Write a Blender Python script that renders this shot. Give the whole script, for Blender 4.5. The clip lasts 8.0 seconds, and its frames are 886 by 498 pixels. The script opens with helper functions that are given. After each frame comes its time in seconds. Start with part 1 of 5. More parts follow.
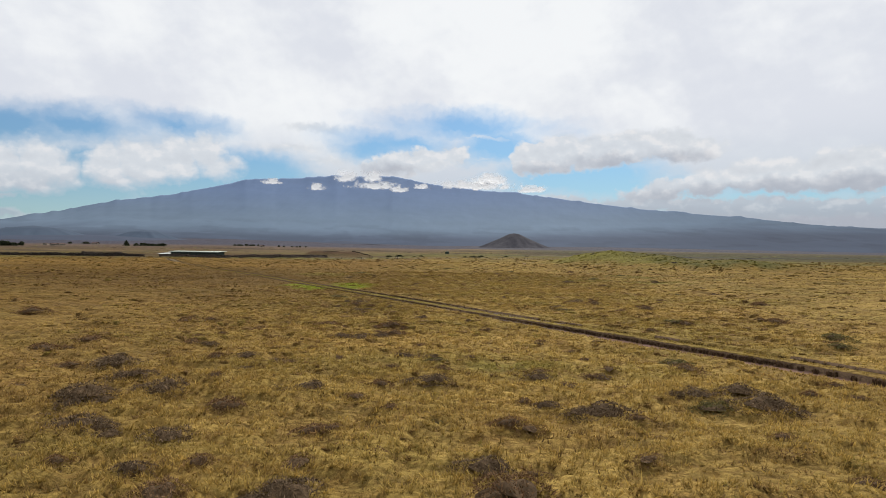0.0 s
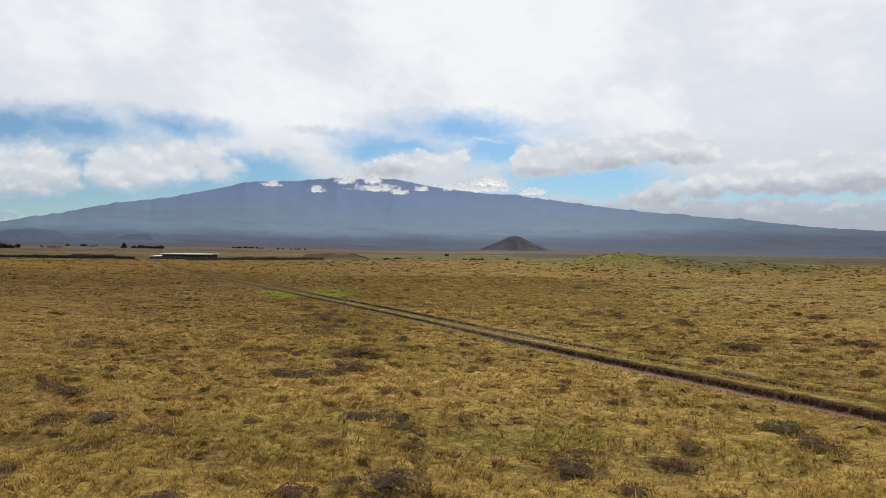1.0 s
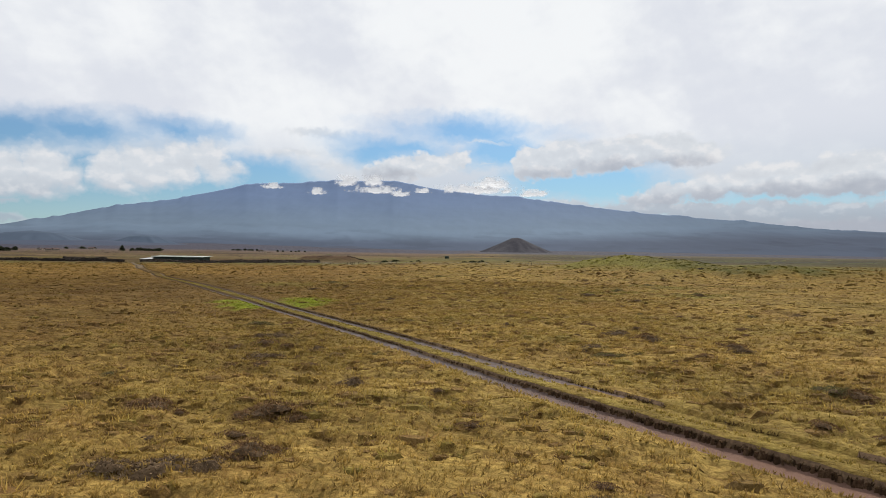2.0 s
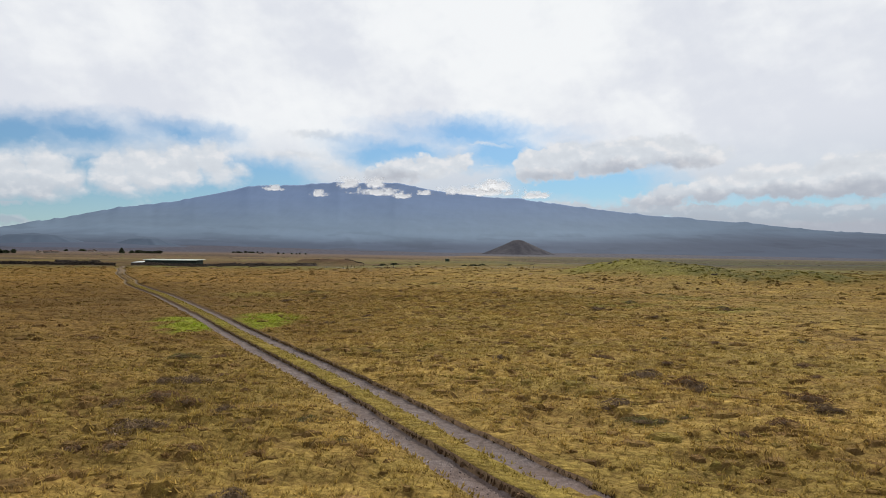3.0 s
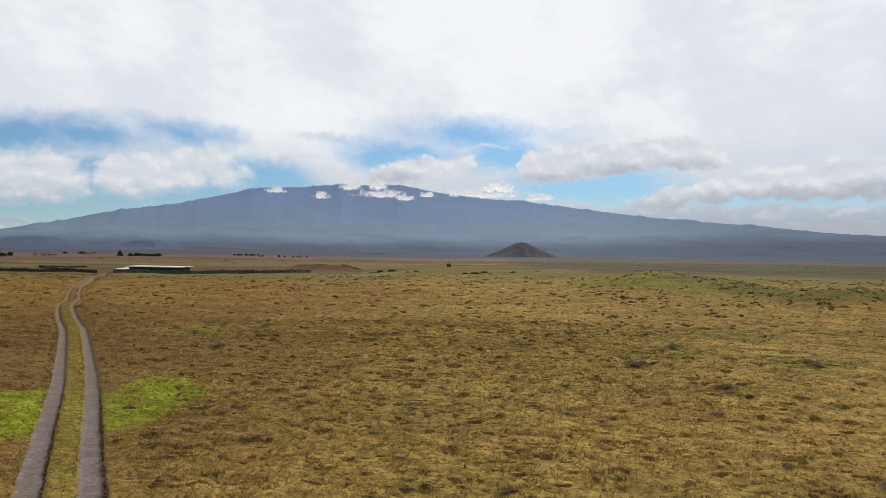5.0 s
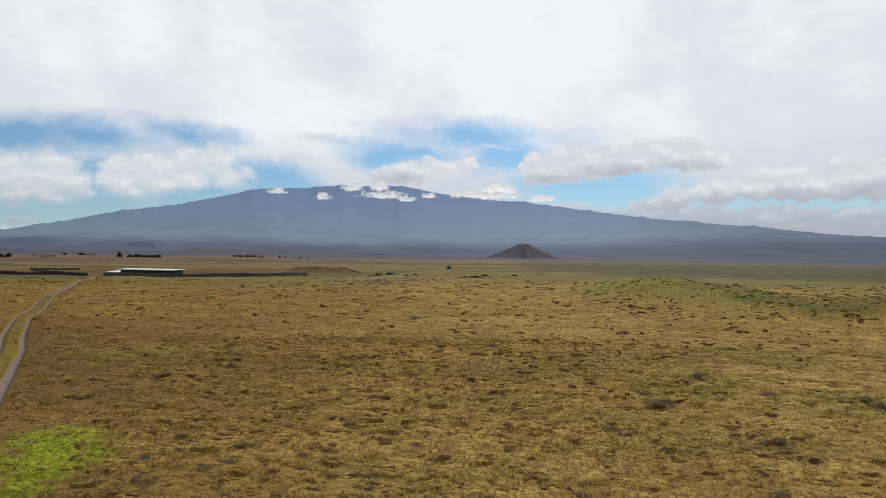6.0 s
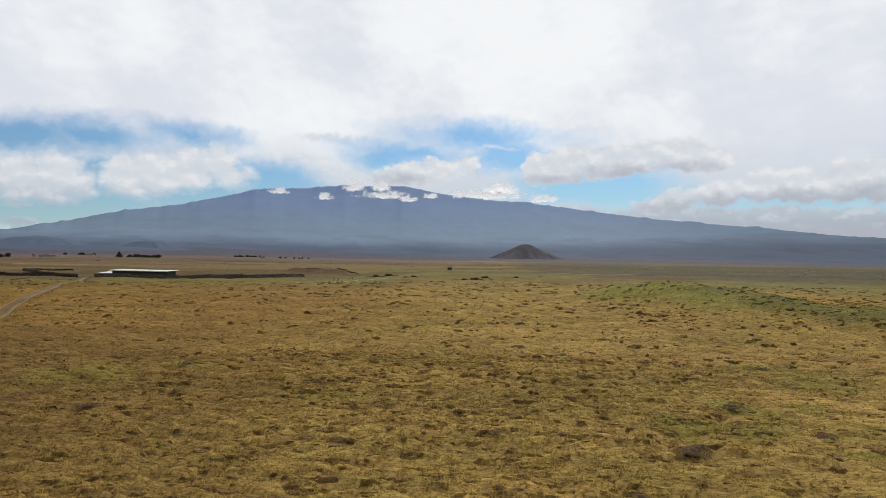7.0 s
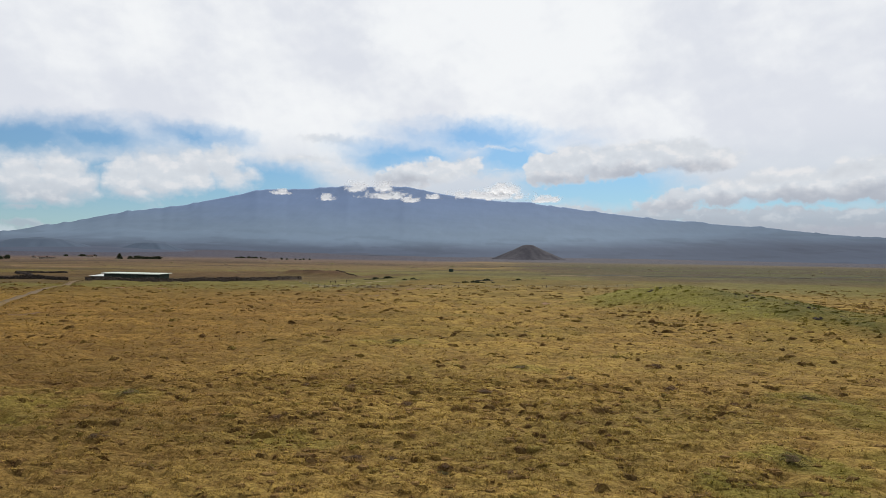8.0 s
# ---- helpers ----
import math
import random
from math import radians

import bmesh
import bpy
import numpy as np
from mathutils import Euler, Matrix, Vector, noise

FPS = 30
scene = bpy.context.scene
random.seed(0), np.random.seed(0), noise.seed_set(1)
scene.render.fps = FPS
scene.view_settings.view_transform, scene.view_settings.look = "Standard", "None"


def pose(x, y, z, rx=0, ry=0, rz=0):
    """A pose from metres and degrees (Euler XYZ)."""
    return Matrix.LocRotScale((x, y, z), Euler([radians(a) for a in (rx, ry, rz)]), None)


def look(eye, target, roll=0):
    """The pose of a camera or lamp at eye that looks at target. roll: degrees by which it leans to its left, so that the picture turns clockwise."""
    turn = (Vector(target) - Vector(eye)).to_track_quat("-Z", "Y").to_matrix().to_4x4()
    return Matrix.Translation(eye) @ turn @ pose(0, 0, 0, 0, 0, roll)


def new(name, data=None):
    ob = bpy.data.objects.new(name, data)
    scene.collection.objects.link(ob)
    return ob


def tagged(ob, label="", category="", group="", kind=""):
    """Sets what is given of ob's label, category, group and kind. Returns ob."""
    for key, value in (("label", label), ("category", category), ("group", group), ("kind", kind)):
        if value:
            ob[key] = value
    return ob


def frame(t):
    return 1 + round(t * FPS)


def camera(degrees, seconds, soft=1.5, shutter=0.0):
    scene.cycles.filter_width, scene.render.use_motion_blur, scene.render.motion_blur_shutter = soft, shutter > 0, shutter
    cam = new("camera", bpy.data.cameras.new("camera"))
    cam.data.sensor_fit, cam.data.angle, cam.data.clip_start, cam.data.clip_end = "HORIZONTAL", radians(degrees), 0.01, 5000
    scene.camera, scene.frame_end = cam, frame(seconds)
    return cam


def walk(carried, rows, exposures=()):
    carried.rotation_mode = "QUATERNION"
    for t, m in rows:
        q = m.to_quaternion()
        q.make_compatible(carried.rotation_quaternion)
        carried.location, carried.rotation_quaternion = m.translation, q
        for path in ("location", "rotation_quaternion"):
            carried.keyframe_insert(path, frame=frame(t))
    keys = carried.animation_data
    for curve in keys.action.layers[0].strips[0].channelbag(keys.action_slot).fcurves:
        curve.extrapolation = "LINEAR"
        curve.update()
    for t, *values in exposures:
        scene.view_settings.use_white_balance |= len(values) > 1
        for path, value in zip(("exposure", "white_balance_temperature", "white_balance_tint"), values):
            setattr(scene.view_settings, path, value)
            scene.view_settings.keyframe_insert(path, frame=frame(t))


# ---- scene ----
cam = camera(71.0, 8.0, soft=0.8)
PATH = [
    (0, (0.050, 0.955, 5.003), (-4.80, 100.80, 4.90), 0.7),
    (0.5, (0.117, 6.031, 4.963), (-4.83, 105.93, 5.06), 0.7),
    (1, (0.295, 11.005, 4.903), (-4.65, 110.85, 5.20), 0.7),
    (1.5, (0.618, 16.035, 4.943), (-4.38, 115.88, 5.34), 0.6),
    (1.7, (0.740, 18.035, 4.950), (-4.31, 117.88, 5.42), 0.6),
    (2.8, (1.769, 28.172, 5.308), (-3.68, 128.02, 6.26), 0.65),
    (3, (1.906, 29.958, 5.549), (-3.59, 129.81, 6.50), 0.6),
    (3.5, (2.241, 34.337, 6.134), (-3.51, 134.19, 7.18), 0.7),
    (4, (2.462, 38.701, 6.676), (-3.39, 138.55, 7.83), 0.6),
    (4.5, (2.543, 42.952, 7.294), (-3.41, 142.80, 8.54), 0.7),
    (4.7, (2.563, 44.704, 7.567), (-3.41, 144.55, 8.79), 0.67),
    (5.8, (3.182, 53.813, 8.739), (-3.09, 153.61, 10.12), 0.72),
    (6, (3.377, 55.374, 8.892), (-2.97, 155.12, 10.29), 0.7),
    (6.5, (3.739, 59.252, 9.307), (-2.86, 159.00, 10.76), 0.7),
    (7, (4.107, 63.170, 9.327), (-2.59, 162.92, 10.78), 0.8),
    (7.5, (4.363, 67.271, 9.490), (-2.54, 167.02, 11.04), 0.8),
    (8, (4.566, 71.247, 9.936), (-2.53, 171.00, 11.49), 0.7),
]
walk(cam, [(t, look(eye, target, roll)) for t, eye, target, roll in PATH])

# ---- world, sun ----
SUN_ELEVATION, SUN_AZIMUTH = 37.0, 14.0  # degrees; azimuth from straight ahead, to the right


def build_world():
    w = bpy.data.worlds.new("cloudy_sky")
    scene.world = w
    w.use_nodes = True
    nt = w.node_tree
    nt.nodes.clear()

    def node(kind, **props):
        n = nt.nodes.new(kind)
        for key, value in props.items():
            if key == "op":
                n.operation = value
        return n

    def link(value, socket):
        if isinstance(value, bpy.types.NodeSocket):
            nt.links.new(value, socket)
        else:
            socket.default_value = value

    def mth(op, a, b=0.0, c=0.0, clamp=False):
        n = node("ShaderNodeMath", op=op)
        n.use_clamp = clamp
        link(a, n.inputs[0]), link(b, n.inputs[1]), link(c, n.inputs[2])
        return n.outputs[0]

    def vec(op, a, b=(0, 0, 0)):
        n = node("ShaderNodeVectorMath", op=op)
        link(a, n.inputs[0]), link(b, n.inputs[1])
        return n.outputs["Value" if op in ("LENGTH", "DOT_PRODUCT") else "Vector"]

    def ramp(value, low, high, to0=0.0, to1=1.0):
        n = node("ShaderNodeMapRange")
        n.interpolation_type = "SMOOTHSTEP"
        link(value, n.inputs["Value"])
        n.inputs["From Min"].default_value, n.inputs["From Max"].default_value = low, high
        link(to0, n.inputs["To Min"]), link(to1, n.inputs["To Max"])
        return n.outputs["Result"]

    def fbm(p, scale, detail, rough=0.55):
        n = node("ShaderNodeTexNoise")
        link(p, n.inputs["Vector"])
        n.inputs["Scale"].default_value, n.inputs["Detail"].default_value = scale, detail
        n.inputs["Roughness"].default_value = rough
        return n

    def colour_mix(f, a, b):
        n = node("ShaderNodeMix")
        n.data_type = "RGBA"
        link(f, n.inputs["Factor"])
        for s, v in ((n.inputs[6], a), (n.inputs[7], b)):
            link(v, s)
        return n.outputs[2]

    # direction as azimuth and elevation in degrees
    coord = node("ShaderNodeTexCoord").outputs["Generated"]
    sep = node("ShaderNodeSeparateXYZ")
    link(coord, sep.inputs[0])
    dx, dy, dz = sep.outputs
    az = mth("MULTIPLY", mth("ARCTAN2", dx, dy), 57.2958)
    el = mth("MULTIPLY", mth("ARCSINE", dz), 57.2958)
    comb = node("ShaderNodeCombineXYZ")
    link(az, comb.inputs[0]), link(el, comb.inputs[1])
    p = comb.outputs[0]
    # billowing edges: a slight warp at two sizes
    big = vec("SUBTRACT", fbm(p, 0.42, 2.0).outputs["Color"], (0.5, 0.5, 0.5))
    small = vec("SUBTRACT", fbm(p, 1.5, 3.0, 0.5).outputs["Color"], (0.5, 0.5, 0.5))
    warped = vec("ADD", p, vec("ADD", vec("MULTIPLY", big, (1.8, 1.0, 0.0)), vec("MULTIPLY", small, (1.0, 0.8, 0.0))))
    puff = fbm(vec("MULTIPLY", p, (0.8, 1.1, 1.0)), 0.72, 3.5, 0.5).outputs["Fac"]
    puff_above = fbm(vec("MULTIPLY", vec("ADD", p, (0.2, 0.6, 0.0)), (0.8, 1.1, 1.0)), 0.72, 3.5, 0.5).outputs["Fac"]
    billow = mth("SUBTRACT", puff, puff_above)
    wisp = fbm(vec("MULTIPLY", warped, (0.13, 0.30, 1.0)), 1.0, 4.0, 0.52).outputs["Fac"]
    broad = fbm(vec("MULTIPLY", warped, (0.06, 0.075, 1.0)), 1.0, 3.0, 0.5).outputs["Fac"]
    heavy = fbm(vec("MULTIPLY", warped, (0.14, 0.12, 1.0)), 1.0, 3.5, 0.5).outputs["Fac"]

    def inside(q, ellipses):
        """How deep q lies inside the nearest of the ellipses, in degrees, negative outside."""
        total = None
        for u, v, a, b in ellipses:
            d = vec("MULTIPLY", vec("SUBTRACT", q, (u, v, 0.0)), (1.0 / a, 1.0 / b, 0.0))
            f = mth("MULTIPLY", mth("SUBTRACT", 1.0, vec("LENGTH", d)), b)
            total = f if total is None else mth("MAXIMUM", total, f)
        return total

    def off(noise, amount):
        return mth("MULTIPLY", mth("SUBTRACT", noise, 0.5), amount)

    # high sheet of cloud, torn open into blue gaps above the mountain
    gaps = inside(warped, [(-38.6, 8.9, 4.6, 1.2), (-33.8, 9.3, 4.4, 0.7), (-25.9, 10.1, 2.5, 0.7), (-35.6, 4.8, 7.6, 2.6), (-25.8, 5.4, 6.0, 1.9), (-20.0, 6.7, 4.2, 1.3),
                           (-9.0, 9.2, 2.0, 0.7), (-1.0, 11.0, 4.9, 1.0), (2.1, 9.4, 3.1, 1.3), (-6.7, 9.6, 3.6, 0.7), (9.3, 6.6, 6.3, 1.9), (23.1, 4.7, 9.2, 0.6)])
    torn = mth("ADD", gaps, off(wisp, 3.0))
    sheet = ramp(torn, -1.4, 0.9, 1.0, 0.03)
    veil = ramp(el, 1.5, 8.0, 0.24, 0.06)
    sheet = mth("MAXIMUM", sheet, veil)
    # cumulus heaps: soft ones to the left, firmer ones to the right
    left = inside(warped, [(-38.3, 6.1, 1.9, 1.5), (-35.9, 6.2, 1.9, 1.8), (-34.2, 5.6, 1.4, 1.2), (-37.1, 5.1, 3.2, 1.3), (-31.2, 6.7, 1.5, 1.8), (-28.8, 6.9, 2.2, 2.0), (-26.2, 7.4, 2.0, 2.0),
                           (-23.7, 8.0, 1.5, 1.6), (-22.9, 6.8, 1.6, 1.0), (-30.7, 5.6, 2.0, 1.1), (-21.7, 7.0, 0.9, 0.6), (-44.0, 5.6, 4.0, 2.0)])
    left = ramp(mth("ADD", left, off(puff, 1.6)), -0.85, 0.70, 0.0, 0.96)
    middle = inside(warped, [(-1.9, 8.6, 1.4, 0.8), (-4.4, 8.1, 2.0, 1.0), (-7.1, 7.7, 1.9, 1.1), (-9.2, 6.9, 1.4, 1.0), (-10.1, 6.2, 0.8, 0.7)])
    right = inside(warped, [(5.3, 8.2, 1.8, 1.6), (8.0, 8.8, 2.2, 1.6), (11.0, 8.6, 2.5, 1.5), (14.1, 9.0, 2.6, 1.4), (17.1, 9.1, 2.4, 1.3), (19.7, 8.6, 1.8, 0.95)])
    bank = inside(warped, [(14.6, 4.9, 1.5, 0.55), (17.0, 5.3, 2.0, 0.95), (20.0, 5.9, 2.2, 1.15), (23.1, 6.3, 2.3, 1.35), (26.1, 6.2, 2.2, 1.4), (29.0, 6.2, 2.2, 1.5), (31.6, 6.4, 2.2, 1.7), (36.0, 6.8, 4.0, 1.9)])
    low = inside(warped, [(8.8, 4.5, 3.0, 0.45), (14.1, 4.0, 4.2, 0.75), (19.7, 3.6, 3.9, 0.95), (24.8, 3.4, 3.9, 1.15), (29.4, 3.0, 3.9, 1.4), (33.6, 2.8, 4.0, 1.5), (40.0, 2.6, 6.0, 1.6)])
    low = ramp(mth("ADD", low, off(puff, 0.8)), -0.28, 0.22, 0.0, 0.94)
    firm = mth("MAXIMUM", middle, mth("MAXIMUM", right, bank))
    firm = ramp(mth("ADD", firm, off(puff, 1.3)), -0.36, 0.22, 0.0, 0.97)
    wisps = inside(warped, [(-38.3, 3.5, 1.8, 0.3), (-38.0, 2.3, 2.2, 0.4), (-36.7, 2.0, 1.5, 0.25), (-16.9, 8.8, 3.5, 0.5), (-13.9, 7.8, 2.4, 0.5), (-11.6, 7.0, 1.3, 0.5), (0.8, 8.1, 2.1, 0.2), (2.9, 7.6, 1.4, 0.16), (0.0, 10.1, 3.1, 0.2), (-15.0, 10.6, 3.0, 0.4)])
    streak = mth("MULTIPLY", ramp(mth("ADD", wisps, off(wisp, 0.8)), -0.15, 0.32), 0.78)
    heap = mth("MAXIMUM", left, mth("MAXIMUM", firm, low))
    # grey undersides
    under = inside(warped, [(7.0, 7.1, 3.0, 0.7), (12.7, 7.7, 3.3, 0.6), (17.4, 7.8, 2.7, 0.55), (16.9, 4.7, 2.7, 0.5), (21.4, 5.0, 2.9, 0.7), (25.9, 5.1, 3.1, 0.8), (30.5, 5.2, 3.1, 0.9), (-7.7, 7.0, 2.1, 0.5), (16.5, 2.8, 8.6, 0.9), (27.9, 2.1, 8.4, 1.1)])
    shade = ramp(mth("ADD", under, off(puff, 0.9)), -0.60, 0.50, 0.0, 0.80)
    shade = mth("ADD", shade, mth("MULTIPLY", billow, -0.75), clamp=True)
    sky = node("ShaderNodeTexSky")
    sky.sky_type = "NISHITA"
    sky.sun_disc = False
    sky.sun_elevation, sky.sun_rotation = radians(SUN_ELEVATION), radians(SUN_AZIMUTH)
    sky.altitude = 1800
    sky.ozone_density = 2.0
    sky_bg = node("ShaderNodeBackground")
    tone = colour_mix(ramp(el, 2.0, 12.0), (0.50, 0.68, 0.71, 1), (0.61, 0.85, 0.94, 1))
    link(vec("MULTIPLY", sky.outputs[0], tone), sky_bg.inputs[0])
    sky_bg.inputs[1].default_value = SKY_STRENGTH
    # thin and thick parts of the sheet, thinnest before the sun
    thin = inside(warped, [(2.5, 20.6, 13.0, 7.0), (-21.4, 18.6, 2.9, 2.6), (1.6, 12.4, 3.2, 2.4), (14.0, 37.0, 30.0, 16.0)])
    thick = inside(warped, [(24.0, 11.2, 11.0, 3.0), (25.9, 12.6, 7.4, 2.6), (-34.6, 12.9, 8.2, 2.1), (29.7, 15.5, 4.2, 2.4), (-12.0, 16.6, 4.6, 1.4), (14.1, 15.0, 3.7, 1.4), (-27.2, 12.1, 5.4, 1.4)])
    light = mth("ADD", mth("MULTIPLY", broad, 0.55), mth("MULTIPLY", heavy, 0.45))
    light = mth("ADD", light, mth("SUBTRACT", ramp(thin, -2.0, 3.0, 0.0, 0.10), ramp(thick, -1.6, 1.2, 0.0, 0.085)))
    light = mth("ADD", light, mth("MULTIPLY", billow, 0.12))
    sheet_colour = colour_mix(ramp(light, 0.34, 0.62), (0.765, 0.795, 0.865, 1), (0.945, 0.965, 0.985, 1))
    sheet_colour = colour_mix(ramp(el, 5.0, 12.0), (0.62, 0.68, 0.76, 1), sheet_colour)
    lit = colour_mix(ramp(el, 2.2, 6.6), (0.38, 0.435, 0.52, 1), (0.72, 0.755, 0.80, 1))
    lit = colour_mix(mth("MULTIPLY", ramp(billow, -0.02, 0.20), ramp(el, 2.5, 7.5, 0.25, 1.0)), lit, (0.83, 0.835, 0.855, 1))
    heap_colour = colour_mix(shade, lit, (0.45, 0.475, 0.54, 1))
    colour = colour_mix(mth("MAXIMUM", heap, streak), sheet_colour, heap_colour)
    cover = mth("MAXIMUM", sheet, mth("MAXIMUM", heap, streak))
    cloud_bg = node("ShaderNodeBackground")
    link(colour, cloud_bg.inputs[0])
    cloud_bg.inputs[1].default_value = CLOUD_STRENGTH
    mix = node("ShaderNodeMixShader")
    link(cover, mix.inputs[0])
    nt.links.new(sky_bg.outputs[0], mix.inputs[1])
    nt.links.new(cloud_bg.outputs[0], mix.inputs[2])
    out = node("ShaderNodeOutputWorld")
    nt.links.new(mix.outputs[0], out.inputs[0])


SKY_STRENGTH, CLOUD_STRENGTH = 0.095, 0.95
build_world()
sun = new("sun", bpy.data.lights.new("sun", "SUN"))
sun.data.energy, sun.data.angle, sun.data.color = 4.8, radians(1.2), (1.0, 0.94, 0.84)
sun_from = Vector((math.sin(radians(SUN_AZIMUTH)) * math.cos(radians(SUN_ELEVATION)), math.cos(radians(SUN_AZIMUTH)) * math.cos(radians(SUN_ELEVATION)), math.sin(radians(SUN_ELEVATION))))
sun.matrix_world = look(sun_from * 300, (0, 0, 0))

# ---- numbers of the land ----
rng = np.random.default_rng(7)
PERM = rng.permutation(256)
VALUES = rng.random(256)


def vnoise(x, y, seed=0):
    """Smooth noise from 0 to 1 over arrays, one cell a unit."""
    x, y = np.asarray(x, float) + seed * 17.31, np.asarray(y, float) + seed * 9.73
    xi, yi = np.floor(x).astype(int), np.floor(y).astype(int)
    fx, fy = x - xi, y - yi
    fx, fy = fx * fx * (3 - 2 * fx), fy * fy * (3 - 2 * fy)

    def at(i, j):
        return VALUES[PERM[(PERM[i & 255] + j) & 255]]
    low = at(xi, yi) * (1 - fx) + at(xi + 1, yi) * fx
    high = at(xi, yi + 1) * (1 - fx) + at(xi + 1, yi + 1) * fx
    return low * (1 - fy) + high * fy


def fbm(x, y, octaves=4, seed=0, gain=0.5):
    total, size, scale = 0.0, 0.0, 1.0
    for i in range(octaves):
        total = total + vnoise(np.asarray(x) * 2.03 ** i, np.asarray(y) * 2.03 ** i, seed + i) * scale
        size += scale
        scale *= gain
    return total / size


def smooth(v, low, high):
    f = np.clip((np.asarray(v, float) - low) / (high - low), 0, 1)
    return f * f * (3 - 2 * f)


def to_line(x, y, line):
    """Distance to a polyline, signed (positive to its right), and the place along it, 0 to len - 1."""
    x, y = np.asarray(x, float), np.asarray(y, float)
    best, side, along = np.full(x.shape, 1e9), np.zeros(x.shape), np.zeros(x.shape)
    for i in range(len(line) - 1):
        (ax, ay), (bx, by) = line[i][:2], line[i + 1][:2]
        lx, ly = bx - ax, by - ay
        f = np.clip(((x - ax) * lx + (y - ay) * ly) / (lx * lx + ly * ly), 0, 1)
        ex, ey = x - ax - f * lx, y - ay - f * ly
        d = np.hypot(ex, ey)
        near = d < best
        best = np.where(near, d, best)
        side = np.where(near, np.sign(ex * ly - ey * lx), side)
        along = np.where(near, i + f, along)
    return best * side, along


def rounded(points, step):
    """A polyline through the points, rounded (Catmull-Rom), with a point about every step metres."""
    p = np.array([points[0]] + list(points) + [points[-1]], float)
    out = []
    for i in range(1, len(p) - 2):
        n = max(2, int(np.hypot(*(p[i + 1] - p[i])[:2]) / step))
        for f in np.arange(n) / n:
            a, b, c, d = p[i - 1], p[i], p[i + 1], p[i + 2]
            out.append(0.5 * (2 * b + (c - a) * f + (2 * a - 5 * b + 4 * c - d) * f * f + (3 * b - a - 3 * c + d) * f ** 3))
    out.append(p[-1])
    return np.array(out)


# middle of the two-rut track, from beside the start to the gate in the lava wall
TRACK = [(60.8, -45.8), (33.7, -4.8), (16.1, 25.8), (12.7, 31.2), (11, 33.4), (7.5, 38.2), (4.2, 43.2), (0.4, 49.2), (-2, 53.2), (-4.7, 57.4), (-7.7, 61.9), (-10.6, 66.2),
         (-15.5, 73.8), (-21.2, 82.7), (-28.8, 94), (-33.2, 100.4), (-39.7, 109.8), (-47.5, 120.2), (-58.4, 135.4), (-65.9, 148.2), (-76.8, 164.6), (-91.3, 187.5), (-101.8, 206.1), (-120.8, 237.3), (-127.9, 248), (-150, 289), (-166, 316), (-175.5, 333), (-181, 362)]
TRACK_LINE = rounded(TRACK, 6.0)
MOUND = [(40, 214), (44, 205), (50.5, 192), (53.6, 172), (58, 163)]
MOUND_TOP = [3.6, 4.5, 3.9, 3.0, 1.6]


def mound_height(x, y):
    d, along = to_line(x, y, MOUND)
    top = np.interp(along, range(5), MOUND_TOP)
    d = np.abs(d) * (1 + 0.25 * (fbm(x / 7, y / 7, 3, 41) - 0.5))
    one = top * np.exp(-(d / 12.5) ** 2)
    two = 1.9 * np.exp(-((x - 71) / 13) ** 2 - ((y - 158) / 8) ** 2)
    return one + two + 1.2 * np.exp(-((x - 95) / 22) ** 2 - ((y - 190) / 16) ** 2)


AZ_RISE = ([-180, -60, -40, -23, -4, 12, 31, 60, 180], [0, 0.3, 0.42, 0.6, 0.2, 0.22, 0.0, 0.0, 0])


def rise(x, y):
    """The far plain lifts slowly towards the mountain."""
    r, az = np.hypot(x, y), np.degrees(np.arctan2(x, y))
    top = 9 + 3400 * np.tan(np.radians(np.interp(az, *AZ_RISE)))
    return top * (np.clip((r - 450) / 2950, 0, 1.0) ** 1.9 - 1.3 * smooth(r, 3350, 4300))


def bank_height(x, y):
    """A bare earth bank on the plain behind the walls."""
    d, along = to_line(x, y, [(-128, 470), (-100, 448), (-70, 425)])
    return 3.6 * np.exp(-(d / 8) ** 2) * smooth(along, -0.1, 0.3) * smooth(2 - along, -0.1, 0.5)


def land(x, y):
    """Height of the ground without its tussocks."""
    x, y = np.asarray(x, float), np.asarray(y, float)
    r = np.hypot(x, y)
    z = mound_height(x, y) + rise(x, y)
    z = z - 1.7 * smooth(y, 190, 330) * smooth(-x, 20, 70)
    z = z + (fbm(x / 40, y / 40, 3, 5) - 0.5) * (0.25 + 0.6 * smooth(r, 120, 400)) + (fbm(x / 13, y / 11, 3, 7) - 0.5) * 0.8 * smooth(r, 130, 260) + (fbm(x / 260, y / 260, 3, 9) - 0.5) * 2.0 * smooth(r, 420, 1500) * (1 - smooth(r, 2600, 3200))
    return z + bank_height(x, y)


def hummock_noise(x, y):
    """0 in the worn hollows, 1 on the grassy hummocks between them."""
    n = fbm(x / 1.25 + 0.5 * vnoise(x, y, 23), y / 0.95, 4, 21, 0.6)
    return smooth(n, 0.41, 0.53)


def ripples(x, y):
    """Broader hummocks, 0 to 1."""
    return smooth(fbm(x / 4.2 + 0.6 * vnoise(x / 2, y / 2, 25), y / 2.1, 4, 29, 0.6), 0.42, 0.56)


